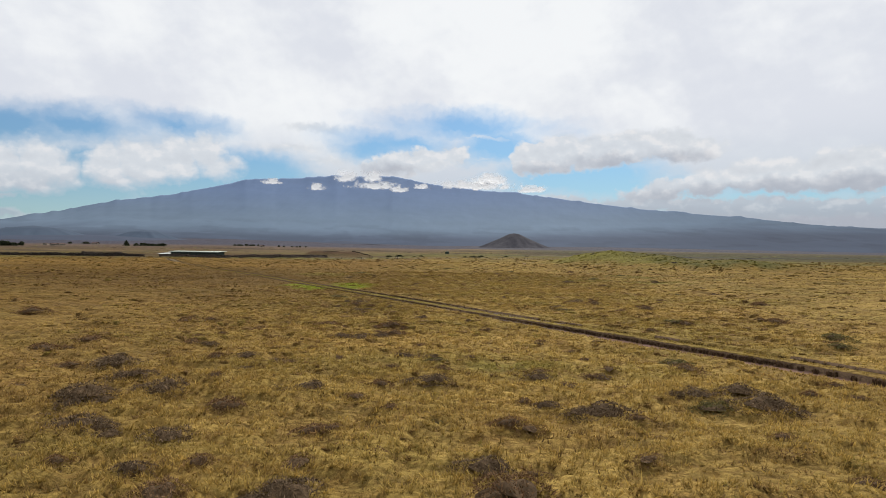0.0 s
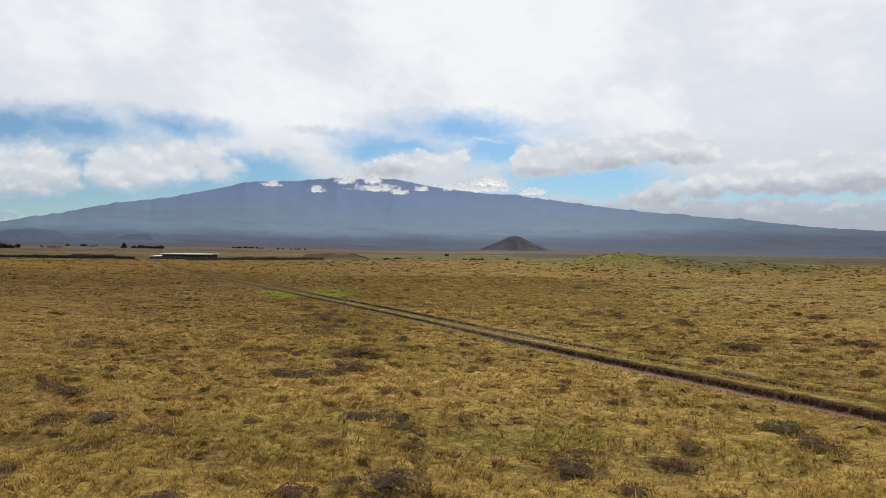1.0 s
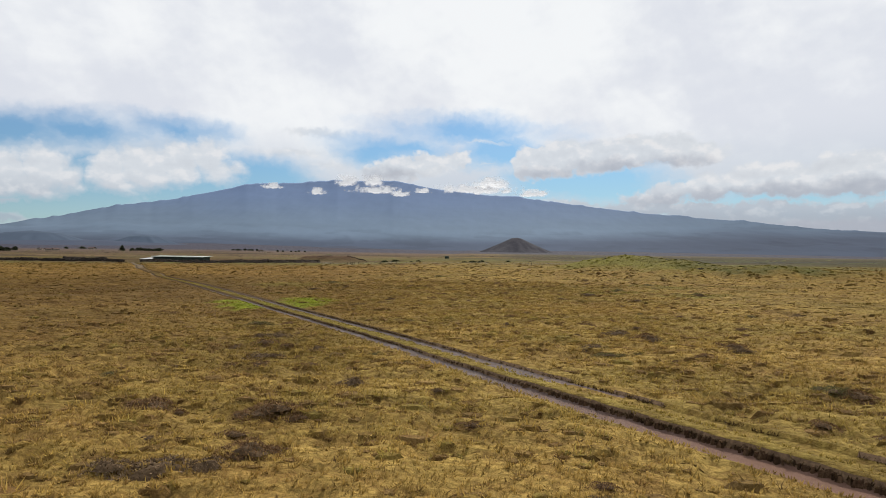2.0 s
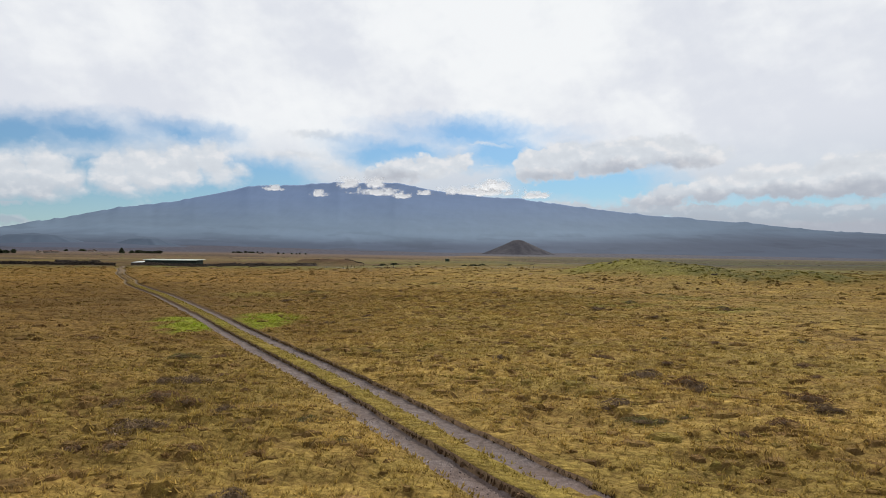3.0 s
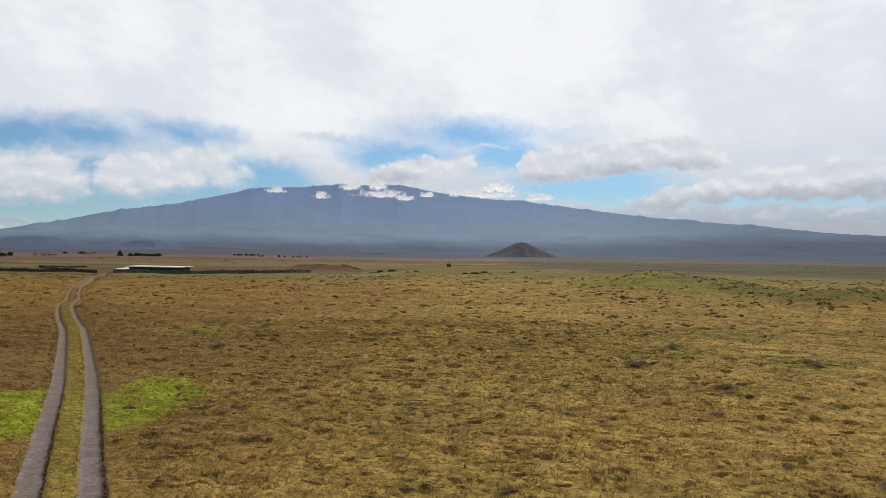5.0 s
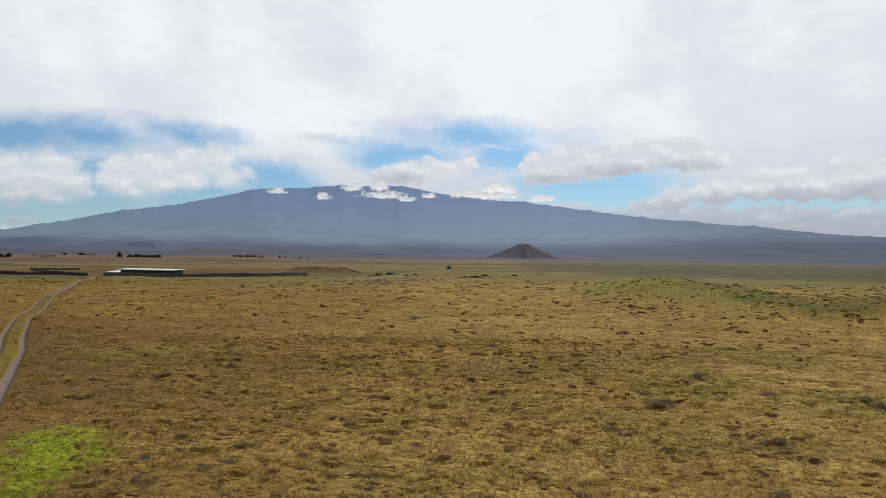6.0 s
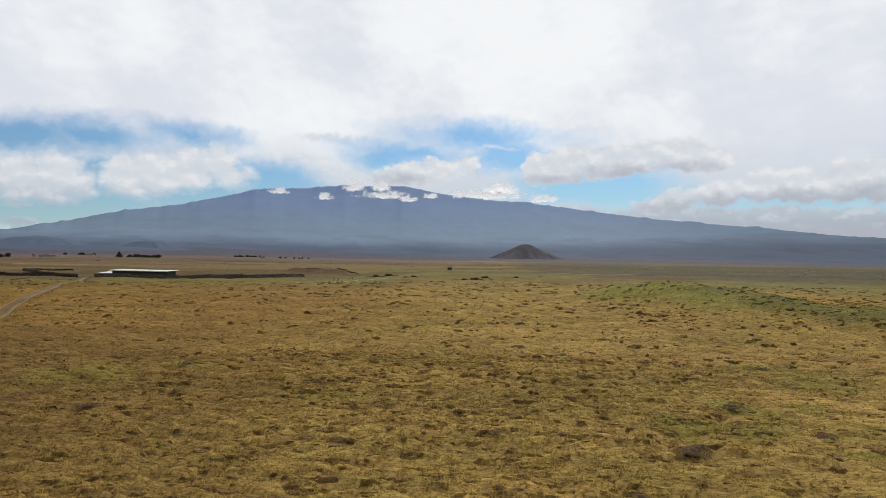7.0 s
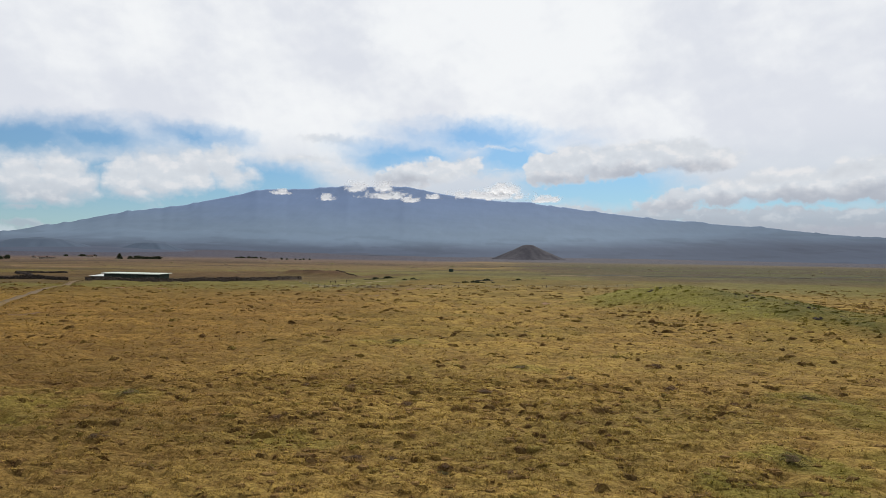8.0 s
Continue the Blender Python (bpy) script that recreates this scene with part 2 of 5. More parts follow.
def tussocks(x, y):
    """Low steep-sided hummocks of tussock grass with worn hollows between."""
    fine = (vnoise(x / 0.36, y / 0.36, 33) - 0.5) * 0.08
    swell = (fbm(x / 4.5, y / 4.5, 2, 27) - 0.5) * 0.25
    r = np.hypot(x, y - 40)
    return ((0.16 + 0.09 * smooth(r, 40, 80)) * hummock_noise(x, y) + fine) * (1 - smooth(r, 300, 460)) + swell + 0.22 * ripples(x, y) * smooth(r, 45, 120) * (1 - smooth(r, 500, 700))


def off_track(x, y):
    return to_line(x, y, TRACK_LINE)[0]


def surface(x, y):
    d = np.abs(off_track(x, y))
    return land(x, y) + tussocks(x, y) * smooth(d, 1.2, 2.4)


GREEN_SPOTS = [(-18.4, 73.2, 1.5, 2.4, 1.0), (-20.2, 76.3, 1.9, 2.6, 1.0), (-22.4, 79.4, 1.9, 2.5, 0.9), (-14.2, 76.6, 1.6, 2.6, 0.9), (-14.8, 80.5, 2.4, 3.2, 1.0), (-16.8, 84.0, 2.2, 2.5, 0.9), (-18.2, 78.5, 1.5, 5.0, 0.45)]

MOSSY_SPOTS = [(-26.0, 109.0, 5.0, 5.0, 0.45), (17.5, 98.5, 4.5, 3.0, 0.75), (-6.0, 104.0, 3.0, 2.0, 0.5), (1.5, 27.0, 2.2, 1.2, 0.5), (30.0, 112.0, 5.0, 3.0, 0.5),
               (27.4, 96.0, 5.0, 4.0, 0.7), (20.6, 103.0, 4.0, 3.0, 0.7), (27.3, 117.0, 4.0, 3.0, 0.6), (7.6, 126.5, 3.0, 2.0, 0.5), (-5.9, 142.8, 6.0, 3.0, 0.6), (-20.0, 113.0, 3.0, 2.5, 0.4)]


def grass_colour(x, y):
    """Tint of the grass: straw, rust, olive and the few fresh green patches, with shade and haze painted in."""
    x, y = np.asarray(x, float), np.asarray(y, float)
    r = np.hypot(x, y - 30)
    straw, rust, olive = np.array([0.350, 0.238, 0.066]), np.array([0.215, 0.120, 0.038]), np.array([0.212, 0.166, 0.040])
    fresh, moss = np.array([0.190, 0.238, 0.015]), np.array([0.140, 0.126, 0.024])
    far = smooth(r, 200, 520)
    k = 1 + 14 * far
    n_rust = smooth(fbm(x / (9 * k), y / (7 * k), 4, 51), 0.50, 0.66)
    n_olive = smooth(fbm(x / (13 * k), y / (6 * k), 4, 61), 0.50, 0.66)
    n_small = smooth(fbm(x / 1.6, y / 1.6, 3, 71), 0.5, 0.75) * (1 - far)
    c = straw[None] * np.ones(x.shape + (1,))

    def blend(c, to, f):
        return c * (1 - f[..., None]) + to * f[..., None]
    c = blend(c, rust, np.clip((0.22 + 0.3 * far) * n_rust + 0.25 * n_small, 0, 0.9))
    c = blend(c, olive, (0.4 + 0.2 * far) * n_olive)
    c = blend(c, moss, 0.8 * smooth(r, np.where(x < -30, 310, 230), 420) * (1 - smooth(r, 900, 1500)) * smooth(fbm(x / 160, y / 45, 3, 81) + 0.14 * smooth(x, -50, 150) + 0.10 * (1 - smooth(r, 420, 640)), 0.40, 0.58))
    c = blend(c, np.array([0.185, 0.128, 0.075]), 0.75 * smooth(r, 520, 680) * (0.15 + 0.85 * smooth(-x, -150, 150)) * (0.3 + 0.7 * smooth(fbm(x / 260, y / 260, 3, 189), 0.38, 0.55)))
    c = blend(c, np.array([0.130, 0.120, 0.075]), 0.7 * smooth(r, 1100, 1700) * smooth(x, 0, 500) * smooth(fbm(x / 700, y / 160, 3, 177), 0.4, 0.6))
    rusty_side = (1 - 0.7 * smooth(r, 260, 560)) * smooth(-x - 0.04 * y, -4, 24) * (0.7 + 0.3 * smooth(y, 45, 85))
    c = blend(c, rust * 0.74, 0.66 * rusty_side)
    c = c * (1 + 0.24 * rusty_side * smooth(y, 100, 140) * (1 - smooth(r, 190, 250)))[..., None]
    c = c * (1 - 0.16 * smooth(-x, 0, 12) * smooth(y, 42, 60) * (1 - smooth(y, 82, 108)))[..., None]
    c = c * (1 - 0.16 * smooth(-x, 16, 32) * smooth(y, 75, 95) * (1 - smooth(y, 120, 150)))[..., None]
    # Brown thatch with shade painted in, on hummock flanks and in hollows.
    shaded_thatch = np.array([0.100, 0.056, 0.024])
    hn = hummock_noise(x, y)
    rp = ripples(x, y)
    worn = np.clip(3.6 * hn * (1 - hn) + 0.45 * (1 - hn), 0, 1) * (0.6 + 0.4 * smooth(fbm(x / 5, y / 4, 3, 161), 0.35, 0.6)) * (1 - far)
    c = blend(c, shaded_thatch, 0.45 * worn)
    c = blend(c, shaded_thatch, 0.34 * np.clip(3.6 * rp * (1 - rp) + 0.3 * (1 - rp), 0, 1) * smooth(r, 45, 120) * (1 - smooth(r, 300, 600)))
    c = blend(c, np.array([0.190, 0.165, 0.040]), 0.45 * smooth(r, 150, 330) * (1 - smooth(r, 480, 800)))
    # Far tint painted darker for thatch and shade too fine to model.
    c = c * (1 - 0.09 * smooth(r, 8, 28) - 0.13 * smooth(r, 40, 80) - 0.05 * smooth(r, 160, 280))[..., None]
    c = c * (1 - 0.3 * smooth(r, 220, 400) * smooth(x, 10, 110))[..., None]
    c = blend(c, c * np.array([1.02, 1.0, 0.84]), smooth(r, 70, 130) * (1 - smooth(r, 400, 700)))
    c = c * (1 - smooth(r, 240, 380) * (0.28 - 0.52 * smooth(fbm(x / 130, y / 150, 4, 201), 0.42, 0.58)))[..., None]
    c = blend(c, shaded_thatch * 0.9, 0.6 * far * (1 - smooth(r, 520, 800)) * smooth(fbm(x / 120, y / 190, 4, 175), 0.50, 0.60))
    c = blend(c, np.array([0.165, 0.152, 0.040]), 0.75 * smooth(r, 190, 300) * (1 - smooth(r, 620, 900)) * smooth(fbm(x / 110, y / 130, 4, 183), 0.50, 0.60))
    c = blend(c, np.array([0.115, 0.070, 0.036]), 0.7 * smooth(r, 230, 330) * (1 - smooth(r, 800, 1100)) * smooth(fbm(x / 80 + 9, y / 90, 4, 187), 0.56, 0.64))
    c = blend(c, np.array([0.110, 0.062, 0.034]), 0.9 * smooth(bank_height(x, y - 2.5), 0.7, 2.0))
    c = blend(c, np.array([0.064, 0.069, 0.027]), 0.75 * smooth(x, -20, 180) * smooth(r, 290, 480) * (1 - smooth(r, 1300, 2200)))
    c = blend(c, np.array([0.170, 0.116, 0.060]), 0.6 * smooth(r, 480, 640) * smooth(-x, -50, 200))
    # Distance haze painted into the far plain: mauve first, then blue-grey.
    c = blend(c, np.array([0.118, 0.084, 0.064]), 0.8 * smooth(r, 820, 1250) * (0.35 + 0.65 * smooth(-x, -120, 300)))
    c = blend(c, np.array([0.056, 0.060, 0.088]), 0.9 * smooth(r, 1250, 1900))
    drift = smooth(fbm(x / 95, y / 60, 4, 207), 0.54, 0.64) * smooth(r, 330, 520) * (1 - smooth(r, 1100, 1500))
    c = blend(c, np.array([0.066, 0.046, 0.034]), 0.6 * drift)
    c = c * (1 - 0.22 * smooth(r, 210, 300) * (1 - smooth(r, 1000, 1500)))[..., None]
    m = smooth(mound_height(x, y) + (fbm(x / 5, y / 5, 3, 91) - 0.5) * 1.4, 0.1, 2.4)
    c = blend(c, moss * 0.78, 0.85 * m)
    bright = smooth(50 - x + 6 * (fbm(x / 4, y / 4, 3, 97) - 0.5), -4, 10)
    c = blend(c, np.array([0.172, 0.158, 0.026]), 0.8 * m * bright)
    c = blend(c, np.array([0.070, 0.075, 0.019]), 0.72 * m * (1 - bright) * smooth(fbm(x / 3, y / 2, 3, 99), 0.42, 0.6))
    for u, v, a, b, s in GREEN_SPOTS:
        e = np.hypot((x - u) / a, (y - v) / b) + (fbm(x / 1.3, y / 1.3, 3, 95) - 0.5) * 0.9
        c = blend(c, fresh, 0.80 * s * (1 - smooth(e, 0.55, 1.25)))
    for u, v, a, b, s in MOSSY_SPOTS:
        e = np.hypot((x - u) / a, (y - v) / b) + (fbm(x / 1.6, y / 1.6, 3, 96) - 0.5) * 1.6
        c = blend(c, moss * 1.1, s * (1 - smooth(e, 0.3, 1.2)))
    d, _ = to_line(x, y, TRACK_LINE)
    c = blend(c, olive * np.array([1.0, 1.08, 0.8]), 0.5 * (1 - smooth(np.abs(d), 0.4, 0.9)) * smooth(y, 20, 60) * (1 - smooth(y, 115, 165)))
    c = blend(c, np.array([0.15, 0.115, 0.07]), 0.6 * (1 - smooth(np.abs(d), 0.5, 1.0)) * smooth(y, 115, 165))
    return c

# ---- materials ----


def material(name, build, rough=0.9):
    m = bpy.data.materials.new(name)
    m.use_nodes = True
    nt = m.node_tree
    bsdf = nt.nodes["Principled BSDF"]
    bsdf.inputs["Roughness"].default_value = rough
    bsdf.inputs["Specular IOR Level"].default_value = 0.04 if rough > 0.7 else 0.3
    build(nt, bsdf)
    return m


def noise_node(nt, scale, detail=4.0, rough=0.6, stretch=(1, 1, 1)):
    coord = nt.nodes.new("ShaderNodeTexCoord")
    mapping = nt.nodes.new("ShaderNodeMapping")
    mapping.inputs["Scale"].default_value = stretch
    n = nt.nodes.new("ShaderNodeTexNoise")
    n.inputs["Scale"].default_value, n.inputs["Detail"].default_value, n.inputs["Roughness"].default_value = scale, detail, rough
    nt.links.new(coord.outputs["Object"], mapping.inputs[0])
    nt.links.new(mapping.outputs[0], n.inputs["Vector"])
    return n.outputs["Fac"]


def map_range(nt, value, low, high, to0, to1):
    n = nt.nodes.new("ShaderNodeMapRange")
    nt.links.new(value, n.inputs["Value"])
    for key, v in (("From Min", low), ("From Max", high), ("To Min", to0), ("To Max", to1)):
        n.inputs[key].default_value = v
    return n.outputs["Result"]


def mix_colour(nt, f, a, b, kind="MIX"):
    n = nt.nodes.new("ShaderNodeMix")
    n.data_type, n.blend_type = "RGBA", kind
    for socket, v in ((n.inputs["Factor"], f), (n.inputs[6], a), (n.inputs[7], b)):
        if isinstance(v, bpy.types.NodeSocket):
            nt.links.new(v, socket)
        else:
            socket.default_value = v
    return n.outputs[2]


def grey(nt, value):
    n = nt.nodes.new("ShaderNodeCombineColor")
    for i in range(3):
        nt.links.new(value, n.inputs[i])
    return n.outputs[0]


def relief(nt, bsdf, height, strength, distance):
    n = nt.nodes.new("ShaderNodeBump")
    n.inputs["Strength"].default_value, n.inputs["Distance"].default_value = strength, distance
    nt.links.new(height, n.inputs["Height"])
    nt.links.new(n.outputs[0], bsdf.inputs["Normal"])


def tint_attribute(nt):
    n = nt.nodes.new("ShaderNodeAttribute")
    n.attribute_name = "tint"
    return n.outputs["Color"]


def island(nt):
    return nt.nodes.new("ShaderNodeNewGeometry").outputs["Random Per Island"]


def tuft_cells(nt, scale, stretch):
    """Distance to the nearest of many scattered tufts, over slightly wandering ground."""
    coord = nt.nodes.new("ShaderNodeTexCoord")
    wander = nt.nodes.new("ShaderNodeTexNoise")
    wander.inputs["Scale"].default_value, wander.inputs["Detail"].default_value = scale * 1.4, 1.0
    nt.links.new(coord.outputs["Object"], wander.inputs["Vector"])
    shift = nt.nodes.new("ShaderNodeVectorMath")
    shift.operation = "MULTIPLY_ADD"
    nt.links.new(wander.outputs["Color"], shift.inputs[0])
    shift.inputs[1].default_value = (0.32 / scale, 0.32 / scale, 0.0)
    nt.links.new(coord.outputs["Object"], shift.inputs[2])
    mapping = nt.nodes.new("ShaderNodeMapping")
    mapping.inputs["Scale"].default_value = stretch
    nt.links.new(shift.outputs[0], mapping.inputs[0])
    cells = nt.nodes.new("ShaderNodeTexVoronoi")
    cells.voronoi_dimensions = "2D"
    cells.inputs["Scale"].default_value = scale
    nt.links.new(mapping.outputs[0], cells.inputs["Vector"])
    return cells.outputs["Distance"]


def times_add(nt, value, factor, more):
    n = nt.nodes.new("ShaderNodeMath")
    n.operation = "MULTIPLY_ADD"
    nt.links.new(value, n.inputs[0])
    n.inputs[1].default_value = factor
    nt.links.new(more, n.inputs[2])
    return n.outputs[0]


def turf_nodes(nt, bsdf):
    fine = noise_node(nt, 9.0, 6.0, 0.7)
    mid = noise_node(nt, 1.3, 5.0, 0.65)
    tuft = tuft_cells(nt, 4.6, (0.8, 1.1, 1.0))
    clump = tuft_cells(nt, 1.5, (0.7, 1.15, 1.0))
    c = mix_colour(nt, 1.0, tint_attribute(nt), grey(nt, map_range(nt, fine, 0.3, 0.7, 0.55, 1.18)), "MULTIPLY")
    c = mix_colour(nt, 1.0, c, grey(nt, map_range(nt, mid, 0.35, 0.65, 0.82, 1.16)), "MULTIPLY")
    streak = noise_node(nt, 0.11, 5.0, 0.6, (0.45, 1.0, 1.0))
    c = mix_colour(nt, 1.0, c, grey(nt, map_range(nt, streak, 0.36, 0.64, 0.82, 1.14)), "MULTIPLY")
    # dead brown thatch between the tufts, with the shade of the gaps painted in
    shaded_thatch = mix_colour(nt, 1.0, c, (0.54, 0.47, 0.46, 1), "MULTIPLY")
    c = mix_colour(nt, map_range(nt, tuft, 0.36, 0.70, 0.0, 0.55), c, shaded_thatch)
    shaded_thatch = mix_colour(nt, 1.0, c, (0.66, 0.58, 0.58, 1), "MULTIPLY")
    c = mix_colour(nt, map_range(nt, clump, 0.45, 0.70, 0.0, 0.5), c, shaded_thatch)
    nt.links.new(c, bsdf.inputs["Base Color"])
    height = times_add(nt, map_range(nt, tuft, 0.0, 0.75, 1.0, 0.0), 0.06, map_range(nt, fine, 0.25, 0.75, 0.0, 0.06))
    height = times_add(nt, map_range(nt, clump, 0.05, 0.72, 1.0, 0.0), 0.13, height)
    relief(nt, bsdf, height, 0.85, 1.0)


def blade_nodes(nt, bsdf):
    c = mix_colour(nt, 1.0, tint_attribute(nt), grey(nt, map_range(nt, island(nt), 0, 1, 0.7, 1.35)), "MULTIPLY")
    nt.links.new(c, bsdf.inputs["Base Color"])
    through_light = nt.nodes.new("ShaderNodeBsdfTranslucent")
    nt.links.new(c, through_light.inputs[0])
    mix = nt.nodes.new("ShaderNodeMixShader")
    mix.inputs[0].default_value = 0.22
    nt.links.new(bsdf.outputs[0], mix.inputs[1]), nt.links.new(through_light.outputs[0], mix.inputs[2])
    nt.links.new(mix.outputs[0], nt.nodes["Material Output"].inputs[0])


def two_tone(a, b, scale, bump=0.4, distance=0.05, low=0.38, high=0.62, stretch=(1, 1, 1), random_piece=0.0):
    def build(nt, bsdf):
        n = noise_node(nt, scale, 6.0, 0.65, stretch)
        c = mix_colour(nt, map_range(nt, n, low, high, 0, 1), (*a, 1), (*b, 1))
        if random_piece:
            c = mix_colour(nt, 1.0, c, grey(nt, map_range(nt, island(nt), 0, 1, 1 - random_piece, 1 + random_piece)), "MULTIPLY")
        nt.links.new(c, bsdf.inputs["Base Color"])
        if bump:
            relief(nt, bsdf, n, bump, distance)
    return build


def gravel_nodes(nt, bsdf):
    fine = noise_node(nt, 34.0, 4.0, 0.8)
    wide = noise_node(nt, 1.1, 5.0, 0.65)
    c = mix_colour(nt, map_range(nt, fine, 0.32, 0.68, 0, 1), (0.052, 0.043, 0.041, 1), (0.208, 0.172, 0.166, 1))
    c = mix_colour(nt, map_range(nt, wide, 0.40, 0.60, 0.0, 0.7), c, (0.098, 0.072, 0.060, 1))
    mottle = noise_node(nt, 6.0, 4.0, 0.65)
    c = mix_colour(nt, 1.0, c, grey(nt, map_range(nt, mottle, 0.36, 0.64, 0.72, 1.22)), "MULTIPLY")
    # redder bare soil where the ruts are less worn
    coord = nt.nodes.new("ShaderNodeTexCoord")
    sep = nt.nodes.new("ShaderNodeSeparateXYZ")
    nt.links.new(coord.outputs["Object"], sep.inputs[0])
    c = mix_colour(nt, map_range(nt, sep.outputs[1], 36, 47, 0.85, 0.0), c, (0.150, 0.085, 0.060, 1))
    c = mix_colour(nt, map_range(nt, sep.outputs[1], 74, 140, 0.0, 0.85), c, (0.110, 0.080, 0.046, 1))
    nt.links.new(c, bsdf.inputs["Base Color"])
    relief(nt, bsdf, fine, 0.7, 0.03)


TURF = material("dry_turf", turf_nodes, 0.95)
BLADE = material("grass_blade", blade_nodes, 0.75)
GRAVEL = material("cinder_gravel", gravel_nodes, 0.95)
BANK = material("dark_soil", two_tone((0.078, 0.050, 0.032), (0.15, 0.098, 0.058), 9.0), 1.0)
TWIG = material("dry_shrub_twigs", two_tone((0.088, 0.060, 0.037), (0.190, 0.134, 0.084), 3.0, 0, random_piece=0.6), 0.9)
RUST_TWIG = material("rusty_shrub_twigs", two_tone((0.115, 0.066, 0.034), (0.220, 0.134, 0.070), 3.0, 0, random_piece=0.55), 0.9)
OLIVE_TWIG = material("olive_shrub_twigs", two_tone((0.090, 0.082, 0.036), (0.185, 0.165, 0.070), 3.0, 0, random_piece=0.5), 0.9)
LAVA = material("lava_rock", two_tone((0.023, 0.019, 0.016), (0.060, 0.048, 0.040), 1.6, 0.6, 0.2, random_piece=0.45), 0.95)
EARTH = material("bare_brown_earth", two_tone((0.10, 0.060, 0.038), (0.19, 0.12, 0.07), 0.6, 0.6, 0.3), 1.0)
LEAF = material("dark_leaves", two_tone((0.028, 0.036, 0.022), (0.055, 0.062, 0.034), 0.3, 0, random_piece=0.5), 0.8)
BARK = material("grey_bark", two_tone((0.09, 0.075, 0.06), (0.16, 0.14, 0.12), 2.0, 0.4), 0.95)
POST_WOOD = material("weathered_post_wood", two_tone((0.075, 0.06, 0.05), (0.14, 0.12, 0.1), 6.0, 0.4, 0.02, stretch=(1, 1, 0.2)), 0.9)
WIRE = material("galvanised_wire", two_tone((0.3, 0.3, 0.3), (0.42, 0.42, 0.42), 8.0, 0), 0.45)
SHED_WALL = material("dark_green_cladding", two_tone((0.012, 0.022, 0.018), (0.022, 0.034, 0.028), 0.9, 0.2, 0.02), 0.7)
SHED_ROOF = material("pale_metal_roof", two_tone((0.52, 0.57, 0.51), (0.64, 0.68, 0.62), 0.4, 0.1, 0.01, stretch=(1, 4, 1)), 0.5)
SHED_GREY = material("grey_metal_roof", two_tone((0.34, 0.36, 0.36), (0.44, 0.46, 0.46), 0.5, 0.1, 0.01), 0.5)
WHITE = material("white_paint", two_tone((0.70, 0.70, 0.68), (0.80, 0.80, 0.78), 1.2, 0), 0.6)
RED_ROOF = material("brown_red_roof", two_tone((0.070, 0.048, 0.044), (0.11, 0.075, 0.068), 0.8, 0), 0.8)
WORN_PATH = material("worn_path_earth", two_tone((0.15, 0.115, 0.07), (0.21, 0.165, 0.105), 0.35, 0.3, 0.05), 0.95)
PALE_DUST = material("pale_dust", two_tone((0.20, 0.17, 0.135), (0.29, 0.25, 0.205), 0.35, 0.3, 0.05), 0.95)
ASPHALT = material("asphalt", two_tone((0.026, 0.027, 0.022), (0.040, 0.040, 0.032), 0.5, 0.2, 0.02), 0.9)
GREEN_TANK = material("dark_green_tank", two_tone((0.02, 0.035, 0.03), (0.04, 0.055, 0.045), 1.0, 0.1), 0.85)
CINDER = material("cinder_slope", two_tone((0.038, 0.038, 0.048), (0.056, 0.054, 0.064), 0.035, 0.5, 3.0), 1.0)


def cloud_nodes(nt, bsdf):
    """Vapour: lit from both sides, see-through where it is thin."""
    a, b, mix = nt.nodes.new("ShaderNodeBsdfDiffuse"), nt.nodes.new("ShaderNodeBsdfTranslucent"), nt.nodes.new("ShaderNodeMixShader")
    for n in (a, b):
        n.inputs[0].default_value = (0.80, 0.81, 0.83, 1)
    mix.inputs[0].default_value = 0.6
    nt.links.new(a.outputs[0], mix.inputs[1]), nt.links.new(b.outputs[0], mix.inputs[2])
    density = times_add(nt, map_range(nt, noise_node(nt, 0.05, 3.0, 0.55), 0.25, 0.75, -0.2, 0.2), 1.0, grey_of(nt, tint_attribute(nt)))
    clear, out = nt.nodes.new("ShaderNodeBsdfTransparent"), nt.nodes.new("ShaderNodeMixShader")
    nt.links.new(map_range(nt, density, 0.22, 0.85, 0.0, 0.97), out.inputs[0])
    nt.links.new(clear.outputs[0], out.inputs[1]), nt.links.new(mix.outputs[0], out.inputs[2])
    nt.links.new(out.outputs[0], nt.nodes["Material Output"].inputs[0])


def grey_of(nt, colour):
    n = nt.nodes.new("ShaderNodeSeparateColor")
    nt.links.new(colour, n.inputs[0])
    return n.outputs[0]


CLOUD = material("cloud", cloud_nodes)


def slope_nodes(nt, bsdf):
    bands = noise_node(nt, 0.004, 6.0, 0.6, (0.35, 1.0, 2.6))
    gullies = noise_node(nt, 0.02, 5.0, 0.6, (1.0, 0.25, 0.4))
    c = mix_colour(nt, 1.0, tint_attribute(nt), grey(nt, map_range(nt, bands, 0.35, 0.65, 0.965, 1.035)), "MULTIPLY")
    c = mix_colour(nt, 1.0, c, grey(nt, map_range(nt, gullies, 0.3, 0.7, 0.965, 1.03)), "MULTIPLY")
    nt.links.new(c, bsdf.inputs["Base Color"])


SLOPE = material("hazy_mountain_slope", slope_nodes, 1.0)

# ---- helpers for meshes ----


